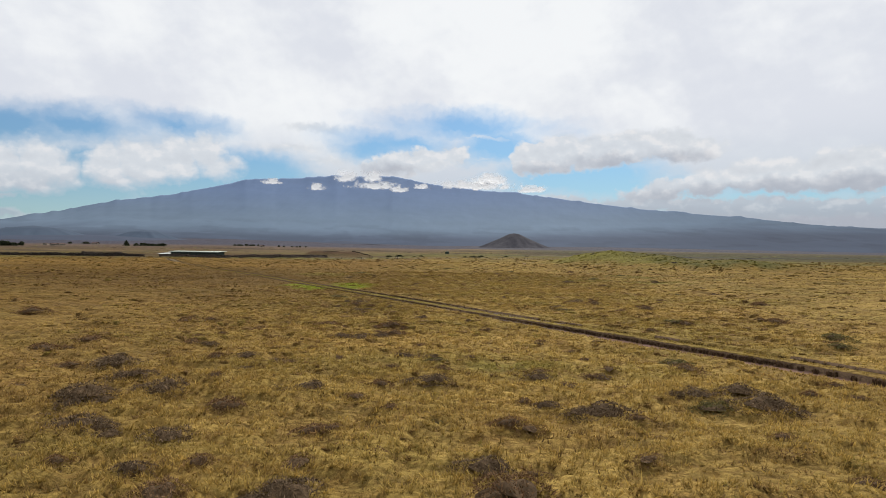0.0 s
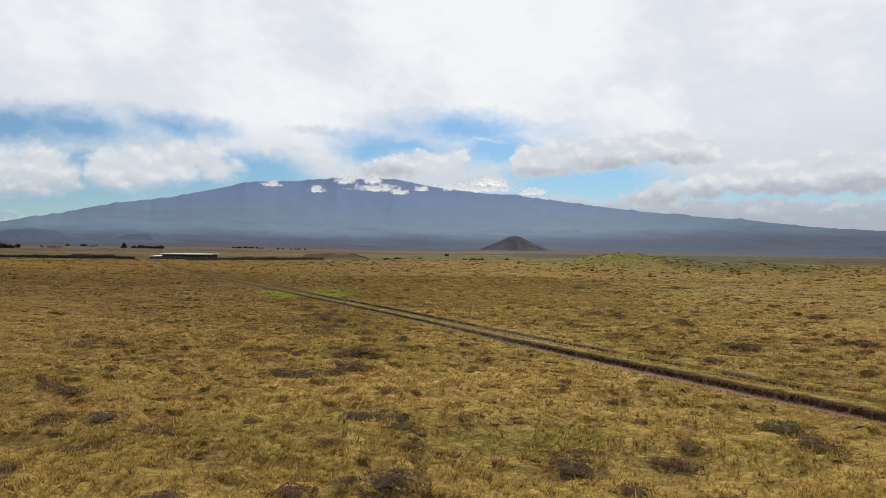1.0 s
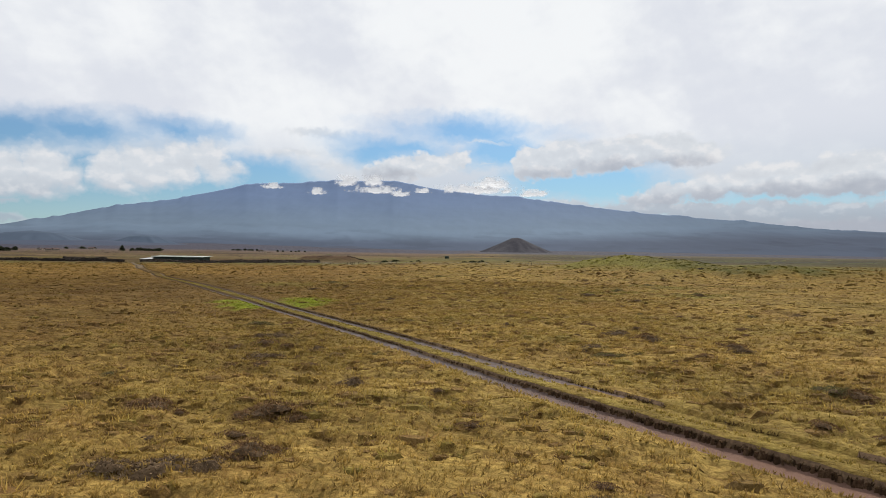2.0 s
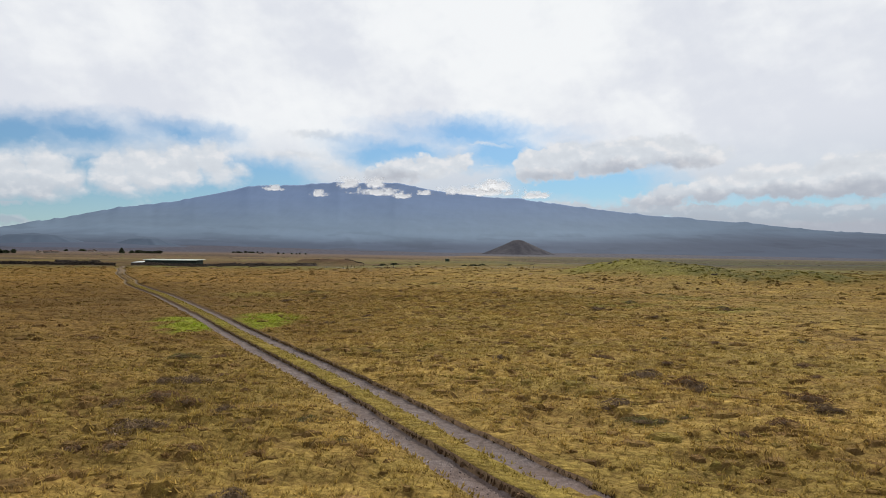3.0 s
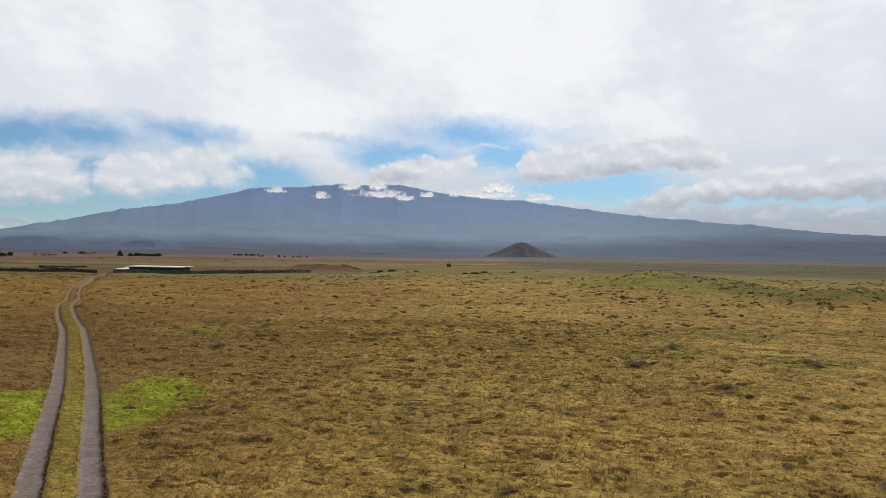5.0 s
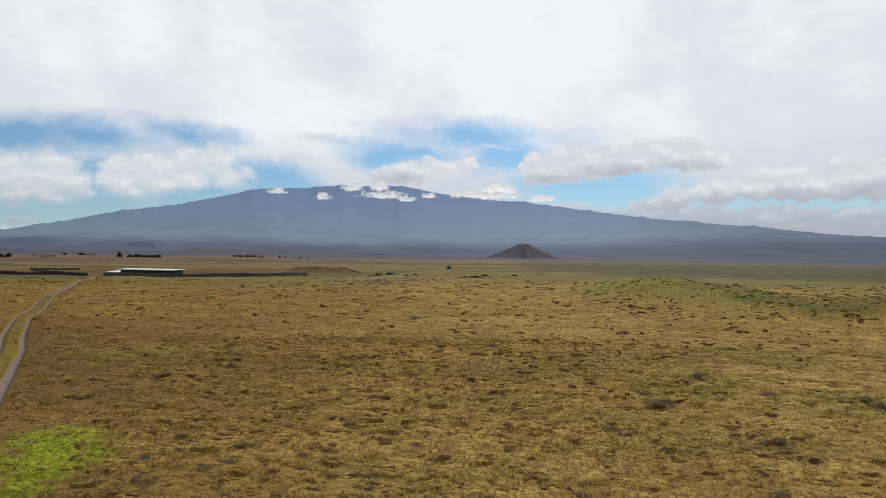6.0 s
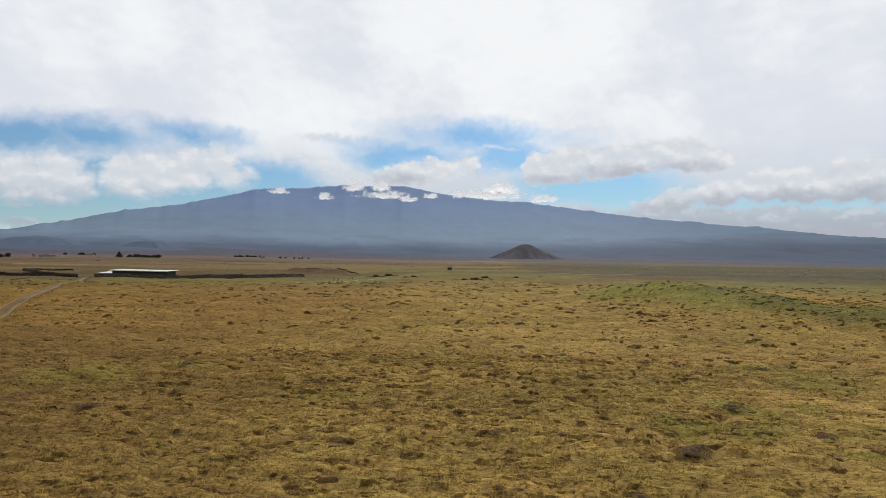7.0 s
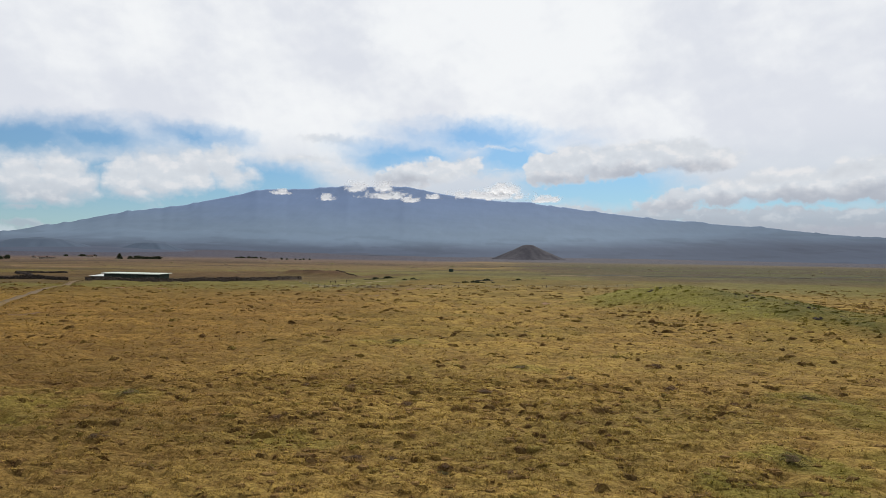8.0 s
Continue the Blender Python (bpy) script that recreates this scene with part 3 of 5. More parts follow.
def mesh_of(name, verts, faces, mats, tint=None, smooth_faces=False, face_mats=None):
    """One mesh from arrays: verts (n, 3), faces (m, 3 or 4)."""
    me = bpy.data.meshes.new(name)
    verts, faces = np.asarray(verts, np.float32), np.asarray(faces, np.int32)
    k = faces.shape[1]
    me.vertices.add(len(verts))
    me.vertices.foreach_set("co", verts.ravel())
    me.loops.add(faces.size)
    me.loops.foreach_set("vertex_index", faces.ravel())
    me.polygons.add(len(faces))
    me.polygons.foreach_set("loop_start", np.arange(0, faces.size, k, dtype=np.int32))
    me.polygons.foreach_set("use_smooth", np.full(len(faces), smooth_faces))
    if face_mats is not None:
        me.polygons.foreach_set("material_index", np.asarray(face_mats, np.int32))
    me.update(calc_edges=True)
    for m in mats:
        me.materials.append(m)
    if tint is not None:
        a = me.attributes.new("tint", "FLOAT_COLOR", "POINT")
        a.data.foreach_set("color", np.c_[tint, np.ones(len(tint))].astype(np.float32).ravel())
    return me


def part(name, me, parent, label=""):
    """Links a mesh as one part under a thing."""
    ob = new(name, me)
    ob.parent = parent
    return tagged(ob, label)


def from_bm(name, bm, mat, smooth_faces=False):
    me = bpy.data.meshes.new(name)
    for f in bm.faces:
        f.smooth = smooth_faces
    bm.to_mesh(me)
    bm.free()
    me.materials.append(mat)
    return me


def box(bm, centre, size, turn=0.0, bevel=0.0):
    made = bmesh.ops.create_cube(bm, size=1.0, matrix=Matrix.LocRotScale(centre, Euler((0, 0, turn)), size))
    if bevel:
        bmesh.ops.bevel(bm, geom=list({e for v in made["verts"] for e in v.link_edges}), offset=bevel, segments=1, affect="EDGES")
    return made


def grid_faces(rows, columns):
    i = np.arange(rows * columns).reshape(rows, columns)
    return np.stack([i[:-1, :-1], i[:-1, 1:], i[1:, 1:], i[1:, :-1]], -1).reshape(-1, 4)


def rocks(radius, places, squash=0.7, seed=1):
    """Many rough stones at places (n, 3) as one pair of arrays."""
    r = np.random.default_rng(seed)
    bm = bmesh.new()
    bmesh.ops.create_icosphere(bm, subdivisions=1, radius=1.0)
    base = np.array([v.co for v in bm.verts])
    tri = np.array([[v.index for v in f.verts] for f in bm.faces])
    bm.free()
    n = len(places)
    size = np.asarray(radius) * np.ones(n)
    shape = base[None] * (1 + r.uniform(-0.28, 0.28, (n, len(base), 1))) * r.uniform(0.75, 1.3, (n, 1, 3)) * np.array([1, 1, squash])
    a = r.uniform(0, 2 * np.pi, n)
    ca, sa = np.cos(a)[:, None], np.sin(a)[:, None]
    x, y = shape[..., 0] * ca - shape[..., 1] * sa, shape[..., 0] * sa + shape[..., 1] * ca
    v = np.stack([x, y, shape[..., 2]], -1) * size[:, None, None] + np.asarray(places)[:, None]
    f = tri[None] + (np.arange(n) * len(base))[:, None, None]
    return v.reshape(-1, 3), f.reshape(-1, 3)


# ---- the ground: one sheet, a fan that is finest where the camera flies low ----


def build_ground():
    ox, oy = 2.0, -70.0
    radii = np.r_[0.5, np.arange(3, 60, 2.5), np.arange(60, 79, 0.8), np.arange(79, 192, 0.25)]
    grow = [192.0]
    while grow[-1] < 4850:
        grow.append(grow[-1] + max(0.25, (grow[-1] - 170) * 0.015 + 0.25))
    radii = np.r_[radii, grow]
    angles = np.r_[np.arange(-0.76, -0.25, 0.0056), np.arange(-0.25, 0.25, 0.0026), np.arange(0.25, 0.70, 0.0056), np.linspace(0.70, 2 * np.pi - 0.76, 60)]
    r, a = np.meshgrid(radii, angles, indexing="ij")
    x, y = ox + r * np.sin(a), oy + r * np.cos(a)
    x[:, -1], y[:, -1] = x[:, 0], y[:, 0]
    d = np.abs(off_track(x, y))
    z = land(x, y) + tussocks(x, y) * smooth(d, 1.2, 2.4) - 0.45 * (1 - smooth(d, 1.7, 2.15)) * (y < 362)
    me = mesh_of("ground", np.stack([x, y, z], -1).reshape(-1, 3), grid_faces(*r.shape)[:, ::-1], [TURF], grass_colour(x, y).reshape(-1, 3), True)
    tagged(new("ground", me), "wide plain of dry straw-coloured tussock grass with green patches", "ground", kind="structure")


build_ground()


def build_track():
    """Two worn ruts with steep little banks and a grassy strip between them."""
    line = rounded(TRACK, 0.3)
    line = line[(line[:, 1] > -20) & (line[:, 1] < 360)]
    way = np.gradient(line, axis=0)
    way /= np.linalg.norm(way, axis=1)[:, None]
    side = np.stack([way[:, 1], -way[:, 0]], -1)
    across = np.array([-2.6, -2.1, -1.75, -1.52, -1.43, -1.37, -1.15, -0.88, -0.68, -0.53, -0.47, -0.3, -0.1, 0.1, 0.28, 0.42, 0.5, 0.66, 0.88, 1.12, 1.30, 1.38, 1.52, 1.75, 2.1, 2.6])
    depth = np.array([0, 0, 0, 0.01, -0.01, -0.10, -0.15, -0.16, -0.15, -0.12, 0.05, 0.06, 0.05, 0.05, 0.04, -0.02, -0.11, -0.15, -0.16, -0.15, -0.12, 0.06, 0.05, 0.02, 0, 0])
    n = len(line)
    s = np.arange(n) * 0.3
    wob = (fbm(s[:, None] / 0.9, across[None] * 0.7, 3, 101) - 0.5)
    shift = (fbm(s / 14, s * 0, 2, 105)[:, None] - 0.5) * 0.3 + wob * 0.16 * (np.abs(across) < 1.7)
    rut = np.sign(across) * 0.9
    inside = (np.abs(across) > 0.4) & (np.abs(across) < 1.45)
    narrow = rut[None] + (across - rut)[None] * (1 - 0.45 * smooth(line[:, 1], 66, 130))[:, None]
    off = np.where(inside[None], narrow, across[None]) + shift * (np.abs(across) < 2)[None]
    x = line[:, :1] + side[:, :1] * off
    y = line[:, 1:] + side[:, 1:] * off
    worn = 0.35 + 0.65 * smooth(y, 15, 45)
    shallow = np.where(across[None] > 0.3, 0.5 + 0.5 * smooth(y, 40, 55), 1.0)
    # near the start the middle strip stands up as a raised, undercut bank
    raised = np.array([0, 0, 0, 0, -0.02, -0.04, -0.06, -0.07, -0.07, -0.03, 0.19, 0.22, 0.20, 0.17, 0.13, 0.08, 0.05, 0.02, 0.01, 0.02, 0.05, 0.17, 0.16, 0.10, 0.03, 0])
    k = smooth(-y, -54, -38)
    z = land(x, y) + depth[None] * shallow * 0.8 * (1 - k) + raised[None] * k + wob * 0.07
    edge = smooth(np.abs(across), 1.3, 2.4)[None]
    z = z + tussocks(x, y) * edge + np.where(np.abs(across)[None] > 2.3, -0.02, 0.02)
    faces = grid_faces(n, len(across))
    bare = np.zeros(len(across) - 1, int)
    bare[5:9], bare[16:20] = 1, 1
    bare[[9, 20]] = 2
    mats = np.tile(bare, n - 1)
    # the right rut is still grown over near the start
    row, column = np.divmod(np.arange(len(mats)), len(bare))
    mats[(column >= 15) & (column != 20) & (line[row, 1] + 8 * (vnoise(s[row] / 2.5, column * 0.3, 107) - 0.5) < 43)] = 0
    mats[(column == 20) & (line[row, 1] < 44) & (vnoise(s[row] / 1.3, column * 0.3, 111) > 0.35)] = 0
    mats[(column >= 5) & (column <= 20) & (line[row, 1] + 30 * (vnoise(s[row] / 6, column * 0.3, 109) - 0.5) > 185)] = 1
    mats[(mats == 2) & (line[row, 1] + 30 * (vnoise(s[row] / 4, column * 0.3, 113) - 0.5) > 125)] = 0
    me = mesh_of("track", np.stack([x, y, z], -1).reshape(-1, 3), faces, [TURF, GRAVEL, BANK], grass_colour(x, y).reshape(-1, 3), True, mats)
    tagged(new("dirt_track", me), "two-rut dirt track of grey cinder gravel with a grassy middle strip", "track", kind="structure")


build_track()


def build_mountain():
    az = np.radians(np.arange(-75, 66, 0.2))
    deg = np.degrees(az)
    ridge = np.interp(deg, RIDGE_AZ, RIDGE_EL) + (fbm(deg / 1.1, deg * 0, 4, 111) - 0.5) * 0.10
    cones = np.maximum(vnoise(deg / 0.55, deg * 0, 118) - 0.55, 0) * 0.22
    f = np.r_[np.linspace(0, 1, 70), 1.03, 1.08]
    foot = np.interp(deg, *AZ_RISE) - 0.12
    radius = 3250 + (4680 - 3250) * f
    el = foot[None] + (ridge - foot)[None] * (np.clip(f, 0, 1) ** 1.05)[:, None]
    el = el + cones[None] * (np.clip(f, 0, 1) ** 14)[:, None]
    el = el - 3.5 * np.clip(f - 1, 0, 1)[:, None] * 10
    bumps = (fbm(deg[None] / 2.2 + f[:, None] * 3, f[:, None] * 7 + deg[None] / 9, 4, 121) - 0.5)
    el = el + bumps * 0.08 * (np.sin(np.pi * np.clip(f, 0, 1)) ** 0.8)[:, None]
    x, y = radius[:, None] * np.sin(az)[None], radius[:, None] * np.cos(az)[None]
    z = 8 + np.hypot(x, y) * np.tan(np.radians(el))
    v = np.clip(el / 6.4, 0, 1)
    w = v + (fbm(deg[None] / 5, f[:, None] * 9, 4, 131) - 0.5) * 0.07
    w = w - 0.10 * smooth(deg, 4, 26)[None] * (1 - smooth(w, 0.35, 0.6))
    # lava, scrub and high: zone colours with blue distance haze painted in
    lava, scrub, high = np.array(HAZY_LOW), np.array(HAZY_MID), np.array(HAZY_HIGH)
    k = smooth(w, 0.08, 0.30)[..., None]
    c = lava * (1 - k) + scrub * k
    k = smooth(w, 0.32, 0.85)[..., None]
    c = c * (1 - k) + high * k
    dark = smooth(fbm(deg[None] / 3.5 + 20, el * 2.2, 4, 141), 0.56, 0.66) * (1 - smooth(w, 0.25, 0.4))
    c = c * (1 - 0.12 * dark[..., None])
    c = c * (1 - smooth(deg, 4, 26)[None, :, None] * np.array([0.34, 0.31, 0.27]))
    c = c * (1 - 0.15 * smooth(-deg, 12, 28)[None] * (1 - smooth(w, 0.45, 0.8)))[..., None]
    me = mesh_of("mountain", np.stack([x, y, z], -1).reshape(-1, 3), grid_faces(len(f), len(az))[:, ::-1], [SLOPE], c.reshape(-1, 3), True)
    tagged(new("mountain", me), "huge shield volcano far away with blue-grey haze painted on its gentle slopes", "mountain", kind="structure")


# Slope colours from foot to ridge, distance haze included.
HAZY_LOW, HAZY_MID, HAZY_HIGH = (0.062, 0.080, 0.120), (0.128, 0.177, 0.244), (0.120, 0.172, 0.282)
RIDGE_AZ = [-75, -50, -39.4, -36.5, -34.3, -31, -29.9, -28.1, -26.3, -23.2, -20.4, -19, -17.9, -13.3, -12.6, -11.5, -8, -7.5, -6.3, -4, -3, 1.6, 3.8, 8.6, 14.3, 17.9, 22, 23, 28, 31.6, 45, 65]
RIDGE_EL = [0.2, 0.8, 1.55, 2.14, 2.59, 3.47, 3.66, 3.89, 4.26, 5.03, 5.75, 5.96, 5.93, 6.33, 6.45, 6.39, 6.43, 6.54, 6.31, 5.86, 5.74, 5.21, 5.1, 4.46, 3.69, 3.32, 2.91, 2.83, 2.18, 1.94, 1.2, 0.3]
build_mountain()


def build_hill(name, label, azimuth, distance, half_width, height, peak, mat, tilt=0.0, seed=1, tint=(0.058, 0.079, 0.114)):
    """A cinder cone: a worn cone with a small broken top."""
    az = radians(azimuth)
    cx, cy = distance * math.sin(az), distance * math.cos(az)
    u, w = np.meshgrid(np.linspace(-1.25, 1.25, 61), np.linspace(-1.25, 1.25, 61), indexing="ij")
    a = np.arctan2(w, u)
    r = np.hypot(u - tilt * 0.1, w) * (1 + 0.16 * (fbm(np.cos(a) * 2 + 5, np.sin(a) * 2 + 5, 3, seed) - 0.5))
    top = np.clip(1 - r, -0.3, 1)
    top = np.where(top > peak, peak + (top - peak) * 0.35, top)
    top = np.where(top > 0, np.abs(top) ** 1.12, top)
    gully = (fbm(np.cos(a) * 6 + 9, np.sin(a) * 6 + r * 2, 4, seed + 3) - 0.5) * 0.2 * np.clip(r, 0, 1)
    x, y = cx + u * half_width, cy + w * half_width
    z = land(x * 0 + cx, y * 0 + cy) + (top + gully * (top > 0)) * height - 0.02 * height
    # The tint shows on SLOPE hills only and carries painted blue haze.
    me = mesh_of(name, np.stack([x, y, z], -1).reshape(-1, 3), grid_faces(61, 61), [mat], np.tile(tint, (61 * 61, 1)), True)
    return tagged(new(name, me), label, "hill", kind="structure")


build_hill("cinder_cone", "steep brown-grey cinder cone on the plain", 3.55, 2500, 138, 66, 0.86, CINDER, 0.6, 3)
build_hill("foothill", "low rounded hill at the mountain's foot, painted with blue-grey haze", -36.2, 3000, 240, 72, 0.62, SLOPE, 0, 5)
build_hill("foothill", "low rounded hill at the mountain's foot, painted with blue-grey haze", -28.6, 2950, 150, 56, 0.62, SLOPE, 0.5, 8)
build_hill("foothill", "low rounded hill at the mountain's foot, painted with blue-grey haze", -12.0, 3180, 150, 14, 0.7, SLOPE, 0.3, 11, (0.048, 0.058, 0.086))
build_hill("foothill", "low flat-topped rise at the mountain's foot, painted with blue-grey haze", -33.0, 3080, 430, 40, 0.2, SLOPE, 0.4, 14, (0.050, 0.062, 0.092))


def build_cloud(azimuth, elevation, half_w, half_h, seed):
    """A small soft cumulus on the mountain's flank: a bulging veil of vapour with a billowed top and a flat base."""
    distance = 3040
    w, h = distance * math.tan(radians(half_w)), distance * math.tan(radians(half_h))
    rows, cols = 31, 61
    az = radians(azimuth)
    ca, sa = math.cos(az), math.sin(az)
    u, v = np.meshgrid(np.linspace(-1.5, 1.5, cols), np.linspace(-1.2, 1.8, rows))
    billows = 1.5 * (fbm(u * w / h * 0.75 + seed, v * 0.9 + seed, 4, seed % 50, 0.55) - 0.5)
    inside = 0.95 - np.sqrt(u ** 2 + np.where(v > 0, v * 0.8, v * 1.9) ** 2) + billows
    inside = np.where((np.abs(u) > 1.45) | (v < -1.1) | (v > 1.7), -1.0, inside)
    x0, z0 = u * w, v * h + 8 + distance * math.tan(radians(elevation))
    y0 = distance - 0.1 * h * np.clip(inside + 0.3, 0, 1) + 0.35 * h * v
    verts = np.stack([x0 * ca + y0 * sa, -x0 * sa + y0 * ca, z0], -1).reshape(-1, 3)
    # only where there is vapour
    quads = grid_faces(rows, cols)
    quads = quads[(inside.reshape(-1)[quads] > -0.4).any(1)]
    dense = np.clip(0.5 + inside, 0, 1).reshape(-1, 1) * np.ones((1, 3))
    me = mesh_of("cloud", verts, quads, [CLOUD], dense, True)
    tagged(new("small_cloud", me), "small white cumulus cloud drifting before the mountain slope", "cloud", group="clouds on the mountain", kind="stuff")


for k, (u, v, a, b) in enumerate([(-18.3, 5.6, 0.75, 0.28), (-14.3, 5.2, 0.75, 0.34), (-11.8, 6.1, 0.95, 0.55), (-9.2, 5.5, 1.9, 0.42), (-6.9, 5.2, 0.9, 0.26), (-9.3, 6.25, 0.9, 0.5),
                                  (-4.8, 5.5, 0.6, 0.28), (0.3, 5.65, 3.1, 0.5), (1.5, 6.1, 1.3, 0.55), (5.1, 5.3, 1.35, 0.34)]):
    build_cloud(u, v, a, b, 200 + k)

# ---- things of the far field ----


def out_from_end(points, factor=1.112):
    """Places by the shed, spread from where the flight ends."""
    return [(4.8 + (x - 4.8) * factor, 71.7 + (y - 71.7) * factor) for x, y in points]


def empty_at(name, x, y, turn=0.0, sink=0.0):
    ob = new(name)
    ob.matrix_world = pose(x, y, float(land(x, y)) - sink, 0, 0, turn)
    return ob


def build_shed():
    """Long low shed with a pale lean-to roof, open dark front and a lower annex."""
    shed = tagged(empty_at("shed", -156.6, 343.0, -11.5, 0.1), "long low dark green shed with a pale metal roof", "shed")
    length, depth, front, back = 30.5, 6.0, 3.0, 3.2
    for x0 in (-length / 2 + 0.1, length / 2 - 0.1):
        bm = bmesh.new()
        box(bm, (x0, depth / 2, front / 2), (0.2, depth, front))
        part("side_wall", from_bm("side_wall", bm, SHED_WALL), shed)
    bm = bmesh.new()
    box(bm, (0, depth, back / 2), (length, 0.2, back))
    part("back_wall", from_bm("back_wall", bm, SHED_WALL), shed)
    panel = bmesh.new()
    box(panel, (0, 0, front / 2 - 0.1), (3.66, 0.12, front - 0.2), bevel=0.02)
    for k in range(6):
        box(panel, (-1.42 + k * 0.57, -0.08, front / 2 - 0.1), (0.09, 0.05, front - 0.25))
    panel_mesh = from_bm("front_panel", panel, SHED_WALL)
    for k in range(8):
        part("front_panel", panel_mesh, shed).location = (-13.1 + k * 3.74, 0.12, 0)
    post = bmesh.new()
    box(post, (0, 0, front / 2), (0.22, 0.22, front), bevel=0.02)
    post_mesh = from_bm("post", post, SHED_WALL)
    for k in range(9):
        part("post", post_mesh, shed).location = (-14.96 + k * 3.74, -0.05, 0)
    bm = bmesh.new()
    slope = math.atan2(back - front, depth)
    bmesh.ops.create_cube(bm, size=1.0, matrix=Matrix.LocRotScale((0.3, depth / 2 - 0.2, (front + back) / 2 + 0.14), Euler((slope, 0, 0)), (length + 1.8, depth + 1.8, 0.14)))
    roof = part("roof", from_bm("roof", bm, SHED_ROOF), shed, "pale greenish metal roof with ribs")
    bm = bmesh.new()
    bmesh.ops.create_cube(bm, size=1.0, matrix=Matrix.LocRotScale((0, depth / 2 - 0.2, (front + back) / 2 + 0.23), Euler((slope, 0, 0)), (0.08, depth + 1.8, 0.05)))
    rib = from_bm("rib", bm, SHED_ROOF)
    for k in range(31):
        part("rib", rib, roof).location = (-15.2 + k * 1.03, 0, 0)
    bm = bmesh.new()
    box(bm, (0.3, -1.06, front - 0.02), (length + 1.8, 0.06, 0.26))
    part("gutter", from_bm("gutter", bm, SHED_ROOF), shed)
    bm = bmesh.new()
    box(bm, (-length / 2 - 4.2, 3.5, 0.8), (8.0, 6.0, 1.6))
    annex = part("annex", from_bm("annex", bm, SHED_WALL), shed, "lower dark annex with a grey roof")
    bm = bmesh.new()
    bmesh.ops.create_cube(bm, size=1.0, matrix=Matrix.LocRotScale((-length / 2 - 4.3, 3.3, 1.85), Euler((0.09, 0, 0)), (8.6, 7.2, 0.12)))
    part("annex_roof", from_bm("annex_roof", bm, SHED_GREY), annex)
    # white water troughs before the front
    for x0, w in ((2.2, 1.4), (4.4, 1.9), (3.3, 0.8)):
        trough = tagged(empty_at("water_trough", -156.6 + x0 * 0.98, 338.4 - x0 * 0.2, -11.5), "small white water trough before the shed", "trough")
        bm = bmesh.new()
        box(bm, (0, 0, 0.3), (w, 0.7, 0.6), bevel=0.06)
        box(bm, (0, 0, 0.58), (w - 0.2, 0.5, 0.1))
        part("basin", from_bm("basin", bm, WHITE), trough)
    # pale plank rails of the yard beside the shed
    yard = tagged(empty_at("yard_rail", -121, 347.5, 8), "pale weathered plank rail of a stock yard", "fence")
    bm = bmesh.new()
    box(bm, (0, 0, 0.75), (0.14, 0.14, 1.5))
    me = from_bm("rail_post", bm, POST_WOOD)
    for k in range(9):
        part("rail_post", me, yard).matrix_basis = pose(-11 + k * 2.75, 0, 0, 0, 0, 7 * k)
    for z0, s in ((0.62, -1), (1.15, 1)):
        bm = bmesh.new()
        box(bm, (0, -0.1, z0), (2.8, 0.05, 0.26))
        me = from_bm("rail", bm, PALE_DUST)
        for k in range(8):
            part("rail", me, yard).location = (-9.6 + k * 2.75, 0, 0.05 * s * (k % 3))


build_shed()


def build_wall(line, name, label, height, width, spacing, seed):
    """A dry-stone lava wall, stone by stone."""
    r = np.random.default_rng(seed)
    p = rounded(line, spacing)
    way = np.gradient(p, axis=0)
    way /= np.linalg.norm(way, axis=1)[:, None] + 1e-9
    side = np.stack([way[:, 1], -way[:, 0]], -1)
    spots, sizes = [], []
    top = height * (0.58 + 0.7 * fbm(np.arange(len(p)) / 7.0, np.zeros(len(p)), 4, seed))
    for layer in range(4):
        f = layer / 3
        for s in (-1, 0, 1):
            q = p + side * (s * width * (0.45 - 0.28 * f)) + r.normal(0, 0.16, p.shape)
            z = land(q[:, 0], q[:, 1]) + top * f * 0.85 + r.normal(0, 0.06, len(p)) + 0.1
            spots.append(np.c_[q, z])
            sizes.append(np.exp(r.normal(-1.1, 0.3, len(p))) * (1.1 - 0.25 * f))
    v, f = rocks(np.concatenate(sizes), np.concatenate(spots), 0.75, seed)
    # rubble core behind the face stones
    across = np.array([-0.75, -0.5, -0.22, 0.22, 0.5, 0.75])
    shape = np.array([-0.15, 0.45, 0.85, 0.85, 0.45, -0.15])
    jag = r.uniform(0.75, 1.2, (len(p), len(across)))
    cx, cy = p[:, :1] + side[:, :1] * across * width, p[:, 1:] + side[:, 1:] * across * width
    core = np.stack([cx, cy, land(cx, cy) + top[:, None] * shape * jag], -1).reshape(-1, 3)
    quads = grid_faces(len(p), len(across))
    tris = np.r_[quads[:, [0, 1, 2]], quads[:, [0, 2, 3]]]
    v, f = np.r_[v, core], np.r_[f, tris + len(v)]
    tagged(new(name, mesh_of(name, v, f, [LAVA])), label, "wall", kind="stuff")


build_wall(out_from_end([(-250, 300), (-205, 309), (-190, 308.5), (-180, 312), (-168, 308), (-162, 307)]), "lava_wall", "dark dry-stone wall of lava rock across the pasture", 1.8, 1.7, 0.95, 11)
build_wall(out_from_end([(-153, 306), (-146, 305.5), (-133, 307.5), (-119, 310), (-108, 314), (-98, 320), (-88, 338), (-83, 358)]), "lava_wall", "dark dry-stone wall of lava rock before the shed", 2.0, 1.8, 0.85, 12)
build_wall(out_from_end([(-186, 314), (-196, 332), (-212, 352), (-236, 374), (-238, 388), (-222, 392)]), "lava_wall", "curved dark dry-stone wall of an old pen", 1.2, 1.7, 0.85, 13)
